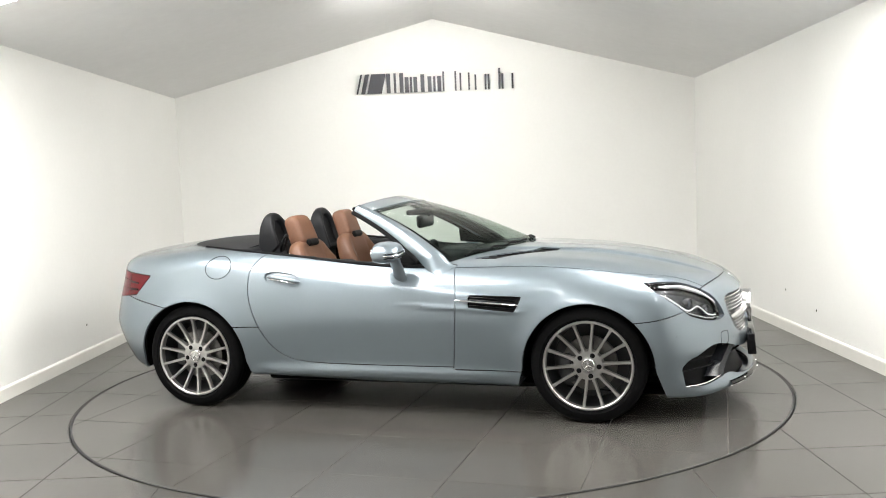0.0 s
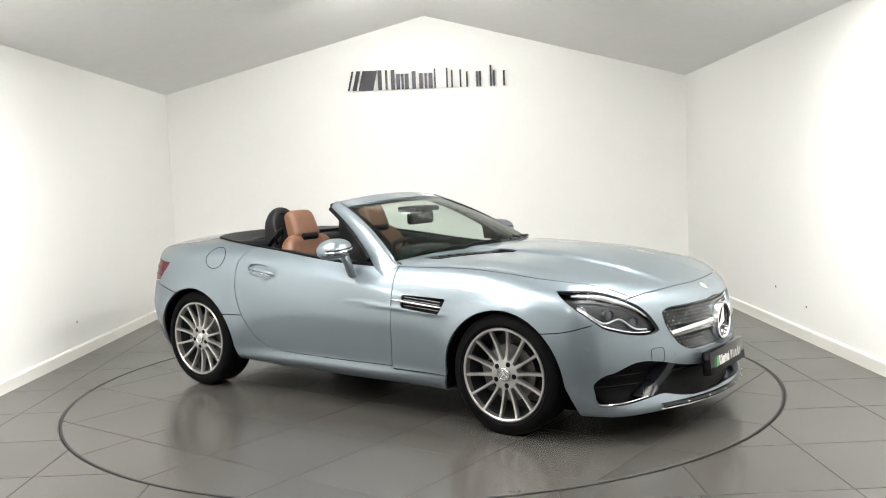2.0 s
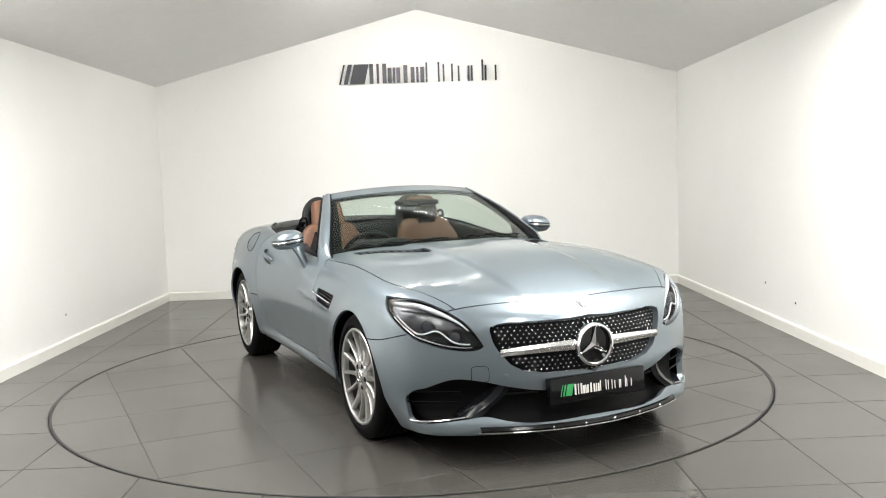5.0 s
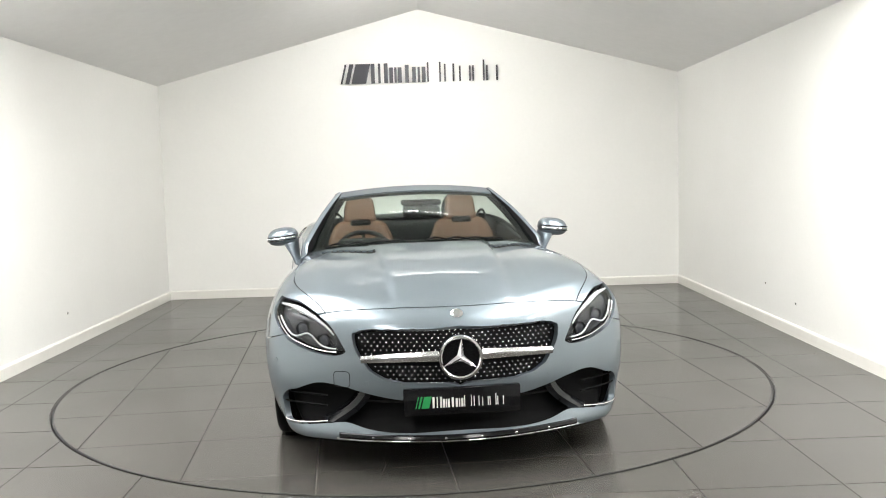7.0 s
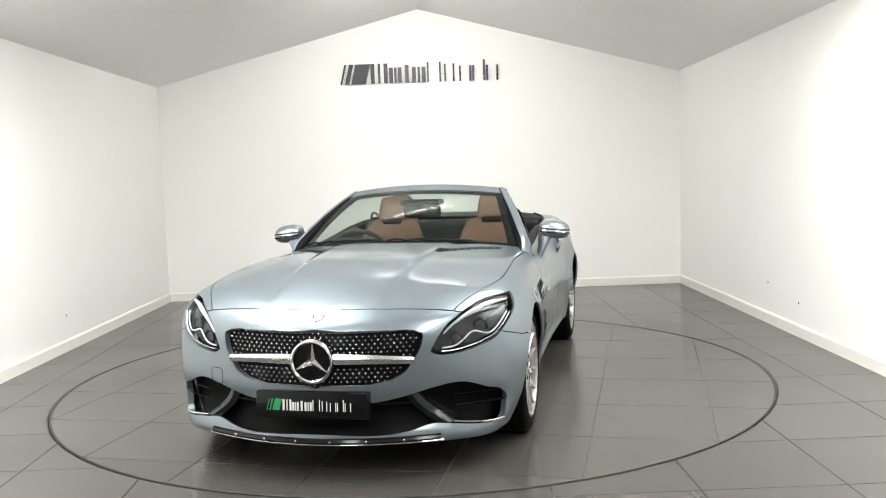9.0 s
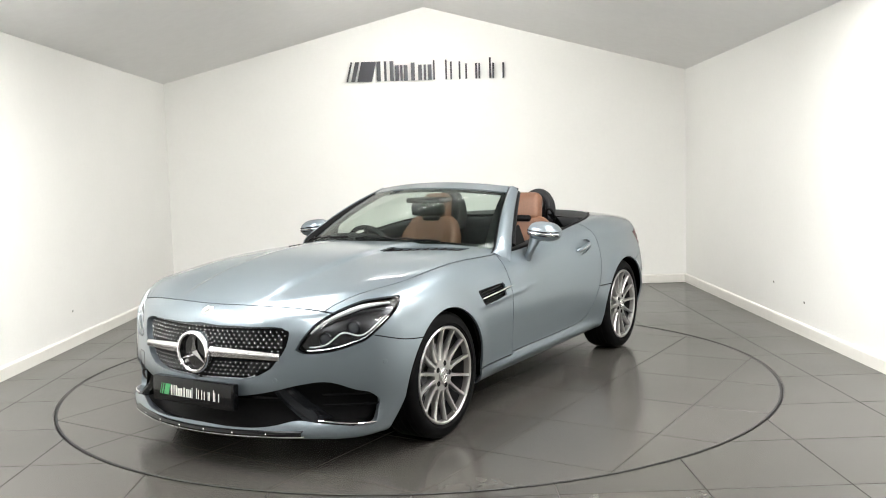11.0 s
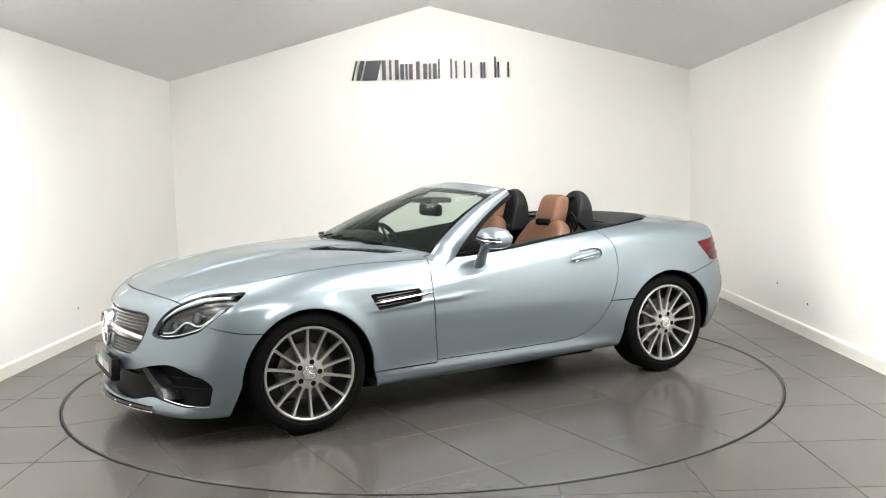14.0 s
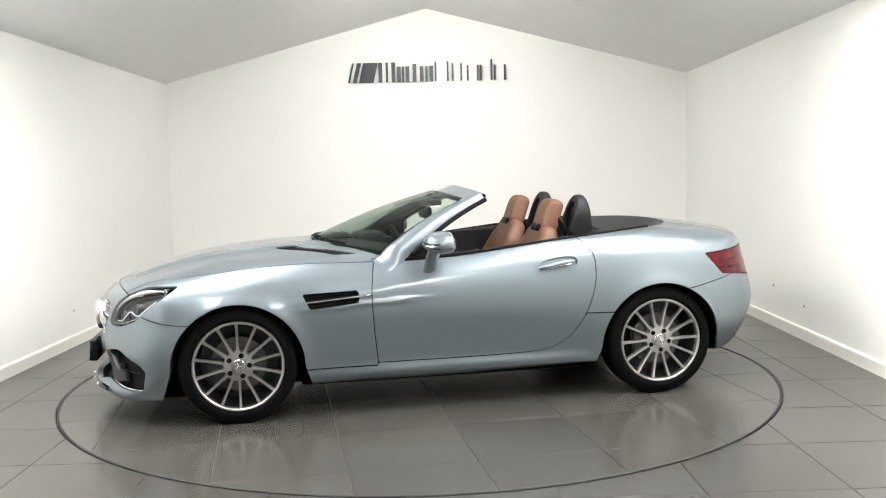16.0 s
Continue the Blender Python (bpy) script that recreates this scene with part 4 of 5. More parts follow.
for s in (1, -1):
    hl = panel("headlight", [lambda p: lamp(p) + 0.006], M_BLACK, car, "dark headlight with two projector lenses and a white strip", side=s, sink=0.05, fold=0)
    panel("reflector", [lambda p: lamp(p) - 0.012], M_REFLECT, hl, "dark grey reflector", side=s, sink=0.044, fold=0)
    def lp(d, z, off):
        p = diag(d, z, s)
        return Vector(p + off * normal_at(p))
    panel("lamp_cover", [lamp], M_LENS, hl, "clear cover", side=s, gap=0.003, fold=0.006)
    top = [lp(d, LAMP_TOP(d) - 0.017, -0.01) for d in np.linspace(-0.93, -0.555, 16)]
    part("light_strip", tube_bm(top, [0.003 + 0.0085 * math.sin(math.pi * (0.1 + 0.75 * i / 15)) ** 2 for i in range(16)], 8), M_DRL, hl, "white running-light strip")
    low = [lp(d, LAMP_LOW(d) + 0.026 + 0.045 * math.exp(-(((d + 0.79) / 0.055) ** 2)), -0.022) for d in np.linspace(-0.94, -0.575, 22)]
    part("light_strip", tube_bm(low, 0.0038, 8), M_DRL, hl, "thin wavy light guide")
    part("chrome_trim", tube_bm([lp(d, LAMP_LOW(d) + 0.012, -0.012) for d in np.linspace(-0.95, -0.57, 14)], 0.003, 6), M_SATIN, hl)
    for d, z, r in ((-0.868, 0.594, 0.026), (-0.735, 0.648, 0.027)):
        c = lp(d, z, -0.04)
        eye = part("projector", lathe_bm([(r + 0.01, -0.02), (r + 0.009, 0.008), (r + 0.005, 0.014), (r + 0.002, 0.012), (r, 0.004)], 36), M_REFLECT, hl, "projector lens in a dark bezel")
        eye.matrix_basis = Matrix.Translation(c) @ pose(0, 0, 0, 0, 0, -90 + s * 22)
        part("lens", lathe_bm([(r, 0.002)] + [(r * math.cos(a), 0.002 + 0.4 * r * math.sin(a)) for a in np.linspace(0.1, 1.55, 8)], 32), mat("lamp_lens", (0.05, 0.055, 0.065), 0.06, spec=0.6) if "lamp_lens" not in bpy.data.materials else bpy.data.materials["lamp_lens"], eye)
    # parking sensors on the bumper
    for y, z in ((0.42, 0.412), (0.834, 0.483)):
        p = Vector(face_at(y * s, z) if y < 0.7 else flank(1.688, z, s))
        q = part("sensor", lathe_bm([(0.011, -0.002), (0.011, 0.0012), (0.0095, 0.0016), (0.0095, 0.0008), (1e-4, 0.0012)], 24), M_PAINT, car)
        q.matrix_basis = Matrix.Translation(p) @ Vector(normal_at(p)).to_track_quat("Y", "Z").to_matrix().to_4x4()
    # dark fin between middle and side intake, slats in the side intake
    rows = []
    for i in range(9):
        t = i / 8
        z = 0.388 - 0.165 * t
        y = 0.415 + 0.16 * t - 0.03 * math.sin(math.pi * t)
        wd = 0.05 + 0.03 * t
        rows.append([face_at(s * (y + a * wd), z) - np.array([b, 0, 0]) for a, b in ((-0.6, 0.075), (-0.45, 0.02), (0.0, 0.008), (0.45, 0.02), (0.6, 0.075))])
    part("intake_fin", strip_bm(rows, 0.004 * s), mat("dark_grey_satin", (0.008, 0.009, 0.011), 0.22, spec=0.3) if "dark_grey_satin" not in bpy.data.materials else bpy.data.materials["dark_grey_satin"], car, "dark grey intake fin")
    for z in (0.285, 0.335):
        rows = [[face_at(s * y, z + 0.01 * k) - np.array([0.02 + 0.015 * (1 - k), 0, 0]) for k in (0, 1)] for y in np.linspace(0.6, 0.8 - 0.25 * max(z - 0.3, 0), 9)]
        part("intake_slat", strip_bm(rows, 0.004 * s), M_BLACK, car)
    # chrome edge under the side intake
    part("intake_trim", tube_bm([face_at(s * y, MOUTH_LOW(y) + 0.007) for y in np.linspace(0.6, 0.8, 10)], 0.0035, 6), M_CHROME, car)
part("intake_bar", strip_bm([[face_at(y, 0.318 + 0.012 * k) - np.array([0.03, 0, 0]) for k in (0, 1)] for y in np.linspace(-0.42, 0.42, 21)], 0.005), M_GLOSS, car, "gloss black bar across the intake")
lip = part("front_splitter", strip_bm([[face_at(y, z) + np.array([o, 0, 0]) for z, o in ((0.16, -0.012), (0.163, 0.012), (0.172, 0.014), (0.181, 0.01), (0.186, -0.008))] for y in np.linspace(-0.55, 0.55, 31)], 0.003), M_GLOSS, car, "gloss black splitter with a chrome lower edge")
part("chrome_edge", tube_bm([face_at(y, 0.161) + np.array([0.011, 0, 0]) for y in np.linspace(-0.56, 0.56, 31)], 0.0042, 6), M_CHROME, lip)
for k in range(6):
    c = face_at(-0.4 + k * 0.16, 0.174)
    stud = part("stud", lathe_bm([(0.006, -0.004), (0.006, 0.004), (0.004, 0.006), (1e-4, 0.0065)], 12), M_CHROME, lip)
    stud.matrix_basis = Matrix.Translation(Vector(c) + Vector((0.014, 0, 0))) @ pose(0, 0, 0, 0, 0, -90)
# square tow-eye cover beside the grille
part("tow_cover", tube_bm([face_at(-0.53 + 0.036 * math.copysign(abs(math.cos(a)) ** 0.4, math.cos(a)), 0.425 + 0.036 * math.copysign(abs(math.sin(a)) ** 0.4, math.sin(a))) for a in np.linspace(0, 2 * math.pi, 33)[:-1]], 0.0016, 6, closed=True), M_BLACK, car, "rounded square tow-eye cover seam")

# front plate with the dealer's mark as plain shapes
plate = part("plate_holder", box_bm(-0.262, -0.012, -0.06, 0.262, 0.035, 0.06, 0.006), M_GLOSS, car, "black dealer plate with green and white shapes")
plate.matrix_basis = Matrix.Translation((2.078, 0, 0.338)) @ pose(0, 0, 0, 0, 0, 90) @ pose(0, 0, 0, -4, 0, 0)


def glyphs(parent, x0, h, depth, thick, m_bold, m_thin, y=0.0, base=0.0):
    """The dealer's word as a row of plain upright bars, bold then light."""
    x = x0
    for i, (kind, w, bold) in enumerate((("ring", 0.95, 1), ("ring", 0.7, 1), ("bar", 0.42, 1), ("ring", 0.76, 1), ("ring", 0.78, 0), ("bar", 0.4, 0), ("bar", 0.38, 0), ("ring", 0.66, 0), ("tall", 0.7, 0), ("ring", 0.66, 0))):
        zb = base
        ww, hh = w * h * 1.17, h * (1.28 if i in (0, 4) else 1.0)
        st = h * (0.25 if bold else 0.11)
        pieces = []
        if kind in ("ring", "tall"):
            pieces.append(box_bm(x, y, zb, x + st, y + depth, zb + hh))
            pieces.append(box_bm(x + ww - st, y, zb, x + ww, y + depth, zb + (h * 1.36 if kind == "tall" else hh)))
            if bold:
                pieces.append(box_bm(x + ww / 2 - st * 0.3, y, zb, x + ww / 2 + st * 0.3, y + depth, zb + hh))
        else:
            pieces.append(box_bm(x + ww * 0.25, y, zb, x + ww * 0.25 + st, y + depth, zb + h * 1.15))
        for bm in pieces:
            part("sign_bar", bm, m_bold if bold else m_thin, parent, angle=50)
        x += ww + h * 0.1
    return x


bk = bmesh.new()
for k, (a, b) in enumerate(((-0.212, 0.004), (-0.2, 0.008), (-0.185, 0.034))):
    q = [bk.verts.new((a + u, -0.0126, z)) for u, z in ((0, -0.026), (b, -0.026), (b + 0.014, 0.026), (0.014, 0.026))]
    bk.faces.new(q)
part("sign_mark", bk, M_GREEN, plate, "slanted green bars", False)
glyphs(plate, -0.135, 0.038, 0.0012, 0.01, M_SIGNWHITE, M_SIGNWHITE, -0.0132, -0.026)


# ---- windscreen and its frame ----
def screen(u, v):
    a = np.array([0.76 - 0.44 * u * u, 0.768 * u, 0.93 - 0.072 * u * u])
    b = np.array([-0.16 - 0.07 * u * u, 0.54 * u, 1.233 - 0.041 * u * u])
    return a + (b - a) * v + np.array([0.4, 0, 0.9]) * 0.03 * math.sin(math.pi * min(v, 1.0) * 0.95)


def patch(u0, u1, v0, v1, n, m, off=0.0):
    rows = []
    for i in range(n + 1):
        r = []
        for j in range(m + 1):
            u, v = u0 + (u1 - u0) * i / n, v0 + (v1 - v0) * j / m
            p = screen(u, v)
            d = np.cross(screen(u + 0.01, v) - p, screen(u, v + 0.01) - p)
            r.append(p + off * d / np.linalg.norm(d))
        rows.append(r)
    return rows


windscreen = part("windscreen", strip_bm(patch(-0.915, 0.915, 0.0, 0.87, 36, 20), 0.005), M_GLASS, car, "tinted windscreen with a black border")
windscreen.visible_shadow = False
for u0, u1, v0, v1, n, m in ((-0.915, -0.86, 0.0, 0.87, 2, 20), (0.86, 0.915, 0.0, 0.87, 2, 20), (-0.86, 0.86, 0.82, 0.87, 36, 2), (-0.86, 0.86, 0.0, 0.045, 36, 2)):
    part("glass_border", strip_bm(patch(u0, u1, v0, v1, n, m, -0.004), 0.002), M_BLACK, windscreen)
frame_ob = part("windscreen_header", strip_bm(patch(-0.905, 0.905, 0.865, 1.0, 36, 6, 0.008), -0.03), M_PAINT, car, "painted rail over the windscreen")
part("header_seal", tube_bm([screen(u, 1.0) - np.array([0.012, 0, 0.012]) for u in np.linspace(-1.0, 1.0, 33)], 0.015, 8), M_BLACK, frame_ob, "black rubber roof seal")
for s in (1, -1):
    def proud(v):
        return (0.01 + 0.03 * min(1.0, max(0.0, 1 - v)) ** 1.3) * min(1.0, max(0.0, (v + 0.12) / 0.16))

    def off_screen(u, v, off):
        p = screen(u * s, v)
        d = np.cross(screen(u * s + 0.01, v) - p, screen(u * s, v + 0.01) - p)
        p = p + off * d / np.linalg.norm(d)
        if v < 0.03:
            # the foot runs on along the wing, lying on it
            q = lid(p[0], p[1])
            p[2] = max(p[2], q[2] + 0.004 + 0.3 * off) if u < 0.97 else min(p[2], q[2] + 0.002)
        return p

    vs = [-0.12 + 1.12 * k / 26 for k in range(27)]
    rows = [[off_screen(u, v, off) for u, off in ((0.916, proud(v) - 0.006), (0.919, proud(v)), (0.945, proud(v) + 0.004), (0.978, 0.8 * proud(v)), (1.005, 0.15 * proud(v) - 0.004), (1.016, -0.03))] for v in vs]
    pillar = part("windscreen_pillar", strip_bm(rows, 0.006 * s), M_PAINT, car, "painted windscreen pillar", angle=60)
    part("pillar_trim", strip_bm([[off_screen(0.91, v, -0.006), off_screen(0.913, v, 0.3 * proud(v)), off_screen(0.9165, v, proud(v) - 0.002)] for v in vs], 0.003 * s), M_BLACK, pillar, "black trim between glass and pillar")
    part("pillar_seal", tube_bm([screen(1.012 * s, v) - np.array([0.02, 0.008 * s, 0.03]) for v in np.linspace(0.12, 1.0, 18)], 0.014, 8), M_BLACK, pillar, "black rubber seal")
    part("pillar_lining", strip_bm(patch(0.86 * s, 0.99 * s, 0.02, 1.0, 3, 18, -0.026 ), 0.004), M_BLACK, pillar, "black inner lining")
    # black corner panel at the pillar's foot, carrying the mirror
    v = [(0.33, 0.742 * s, 0.855), (0.06, 0.735 * s, 0.88), (0.065, 0.70 * s, 0.985)]
    w = [(x, y - 0.012 * s, z) for x, y, z in v]
    link("corner_panel", mesh_of("corner_panel", v + w, [[0, 1, 2], [5, 4, 3], [0, 3, 4, 1], [1, 4, 5, 2], [2, 5, 3, 0]], M_BLACK), car, "black triangular corner panel")
    # belt trim along the cabin's edge
    part("belt_trim", tube_bm([np.array(lid(x, y * s)) + np.array([0, 0, 0.002]) for x, y in ((0.36, 0.742), (0.2, 0.74), (0.0, 0.737), (-0.2, 0.732), (-0.4, 0.727), (-0.6, 0.722), (-0.78, 0.717), (-0.95, 0.70), (-1.1, 0.662), (-1.25, 0.598))], 0.0085, 8), M_BLACK, car, "black rubber belt trim")
    # mirror
    mx = Matrix.Translation((0.09, 0.885 * s, 0.945))

    def house(p):
        x, y, z = p[..., 0], p[..., 1] * s, p[..., 2]
        f = (np.abs(x / 0.098) ** 2.3 + np.abs((y - 0.0) / 0.096) ** 2.6 + np.abs((z + 0.1 * y) / np.where(z > 0, 0.062, 0.054)) ** 2.3) ** 0.42 - 1
        return np.maximum(f * 0.06, -x - 0.062)

    mirror = part("door_mirror", blob_bm(house, (-0.12, -0.13, -0.09), (0.12, 0.13, 0.09), 0.011), M_PAINT, car, "painted door mirror with dark and chrome strips")
    mirror.matrix_basis = mx
    glass = part("mirror_glass", disc_bm(0.05, 0, 0.004, 32), M_MIRROR, mirror)
    glass.matrix_basis = pose(-0.0615, 0, -0.002, 0, 0, 90) @ Matrix.Diagonal((1.7, 1, 0.82, 1))
    for z, r, m_ in ((-0.002, 0.0045, M_CHROME), (0.010, 0.0035, M_GLOSS), (-0.014, 0.0035, M_GLOSS)):
        pts = []
        for a in np.linspace(-0.9, 1.35, 14):
            c, sn = math.cos(a), math.sin(a)
            k = (abs(c) ** 2.3 + abs(sn) ** 2.6) ** -0.42
            pts.append((0.1 * c * k, 0.0975 * sn * k * s, z - 0.011 * sn))
        part("indicator_strip", tube_bm(pts, r, 6), m_, mirror)
    part("mirror_arm", tube_bm([(0.02, -0.05 * s, -0.02), (0.03, -0.06 * s, -0.055), (0.04, -0.07 * s, -0.09), (0.045, -0.083 * s, -0.13), (0.05, -0.098 * s, -0.165)], [0.062, 0.055, 0.046, 0.043, 0.045], 14, flat=0.5), M_PAINT, mirror, "painted arm down to the door")
    # door handle
    pts = []
    for t in np.linspace(0, 1, 12):
        x = -0.49 - 0.205 * t
        p = flank(x, 0.788 + 0.16 * (-0.595 - x), s)
        pts.append(p + normal_at(p) * (0.004 + 0.016 * math.sin(math.pi * t) ** 0.5))
    handle = part("door_handle", tube_bm(pts, [0.006] + [0.0125] * 10 + [0.008], 10), M_PAINT, car, "painted door handle with a chrome edge")
    part("handle_edge", tube_bm([q + np.array([0, 0.002 * s, -0.011]) for q in pts[1:-1]], 0.006, 8), M_CHROME, handle)
    # vent blade and slats on the wing
    part("vent_blade", tube_bm([flank(x, 0.672 - 0.072 * (x - 0.48), s) + normal_at(flank(x, 0.66, s)) * 0.006 for x in np.linspace(0.48, 0.845, 14)], [0.002] + [0.006] * 12 + [0.003], 8), M_CHROME, car, "chrome vent blade")
    for k in range(4):
        part("vent_slat", tube_bm([flank(x, 0.643 + 0.015 * k - 0.06 * (x - 0.6), s) - normal_at(flank(x, 0.66, s)) * 0.012 for x in np.linspace(0.56, 0.82, 6)], 0.0035, 6), M_GLOSS, car)
    # bonnet vents with their slats
    vent = panel("bonnet_vent", [lambda p: bonnet_vent(p) + 0.004], M_BLACK, car, "black louvred vent", side=s, sink=0.014, fold=0)
    for k in range(9):
        y = (0.33 + 0.034 * k) * s
        a, b = lid(0.825 - 1.1 * (abs(y) - 0.475), y), lid(0.715 - 1.1 * (abs(y) - 0.475), y)
        part("vent_louvre", tube_bm([a - np.array([0, 0, 0.005]), b - np.array([0, 0, 0.005])], 0.006, 6, flat=0.5), M_BLACK, vent)
# fuel flap seam on one flank
part("fuel_flap", tube_bm([flank(-1.032 + 0.084 * math.cos(a), 0.862 + 0.066 * math.sin(a), -1) + 0.0008 * normal_at(flank(-1.021, 0.861, -1)) for a in np.linspace(0, 2 * math.pi, 49)[:-1]], 0.0022, 6, closed=True), M_BLACK, car, "round fuel flap seam")
# wipers
for y0, y1 in ((-0.1, -0.6), (0.45, -0.02)):
    part("wiper", tube_bm([screen(y / 0.75, 0.03 + 0.02 * math.sin(3 * i)) + np.array([0.01, 0, 0.012]) for i, y in enumerate(np.linspace(y0, y1, 9))], 0.006, 6), M_BLACK, car)


# ---- cabin ----
def shaped(name, fn, lo, hi, cell, material, parent, label=""):
    return part(name, blob_bm(fn, lo, hi, cell), material, parent, label, angle=60)


part("cabin_floor", box_bm(-0.98, -0.68, 0.24, 0.62, 0.68, 0.27), M_GRAIN, car)
shaped("dashboard", lambda p: np.maximum(smax(rbox(p, (0.52, 0, 0.79), (0.3, 0.69, 0.125), 0.07), p[..., 2] - (0.9 - 0.2 * np.clip(0.45 - p[..., 0], 0, 1)), 0.03), skin(p) + 0.03), (0.2, -0.72, 0.62), (0.86, 0.72, 0.95), 0.025, M_GRAIN, car, "black grained dashboard")
shaped("instrument_hood", lambda p: rbox(p, (0.36, -0.37, 0.885), (0.11, 0.17, 0.05), 0.045), (0.2, -0.6, 0.8), (0.52, -0.15, 0.96), 0.015, M_GRAIN, car)
shaped("centre_console", lambda p: rbox(p, (-0.2, 0, 0.42), (0.55, 0.115, 0.15), 0.04), (-0.8, -0.14, 0.24), (0.4, 0.14, 0.6), 0.025, M_GRAIN, car)
shaped("rear_bulkhead", lambda p: rbox(p, (-1.0, 0, 0.7), (0.09, 0.69, 0.262), 0.05), (-1.12, -0.72, 0.4), (-0.88, 0.72, 1.0), 0.022, M_GRAIN, car, "black padded rear bulkhead")
for s in (1, -1):
    card = shaped("door_card", lambda p: np.maximum(rbox(p, (-0.2, 0.70 * s, 0.6), (0.6, 0.035, 0.325), 0.03), skin(p) + 0.012), (-0.9, min(0.64 * s, 0.76 * s), 0.25), (0.5, max(0.64 * s, 0.76 * s), 0.95), 0.022, M_GRAIN, car, "black door lining")
    part("armrest", box_bm(-0.6, 0.62 * s if s > 0 else -0.68, 0.6, 0.1, 0.68 if s > 0 else -0.62, 0.66, 0.02), M_TAN, card, "tan leather armrest")
# steering wheel, on the driver's side
SW = pose(0.13, -0.37, 0.80, 0, -66, 0)
ring_pts = [SW @ Vector((0.182 * math.cos(a), 0.182 * math.sin(a), 0)) for a in np.linspace(0, 2 * math.pi, 41)[:-1]]
wheel_ob = part("steering_wheel", tube_bm(ring_pts, 0.0155, 10, closed=True), M_GRAIN, car, "black leather steering wheel")
hubsw = blob_bm(lambda p: rbox(p, (0, 0, 0.0), (0.07, 0.085, 0.03), 0.028), (-0.09, -0.11, -0.05), (0.09, 0.11, 0.05), 0.012)
hubsw.transform(SW)
part("wheel_boss", hubsw, M_GRAIN, wheel_ob)
for a in (0.2, math.pi - 0.2, -math.pi / 2):
    part("wheel_spoke", tube_bm([SW @ Vector((r * math.cos(a + math.pi / 2), r * math.sin(a + math.pi / 2), 0)) for r in (0.06, 0.12, 0.178)], 0.012, 8), M_SATIN, wheel_ob)
part("steering_column", tube_bm([SW @ Vector((0, 0, 0)), Vector((0.36, -0.37, 0.72))], 0.035, 10), M_BLACK, wheel_ob)


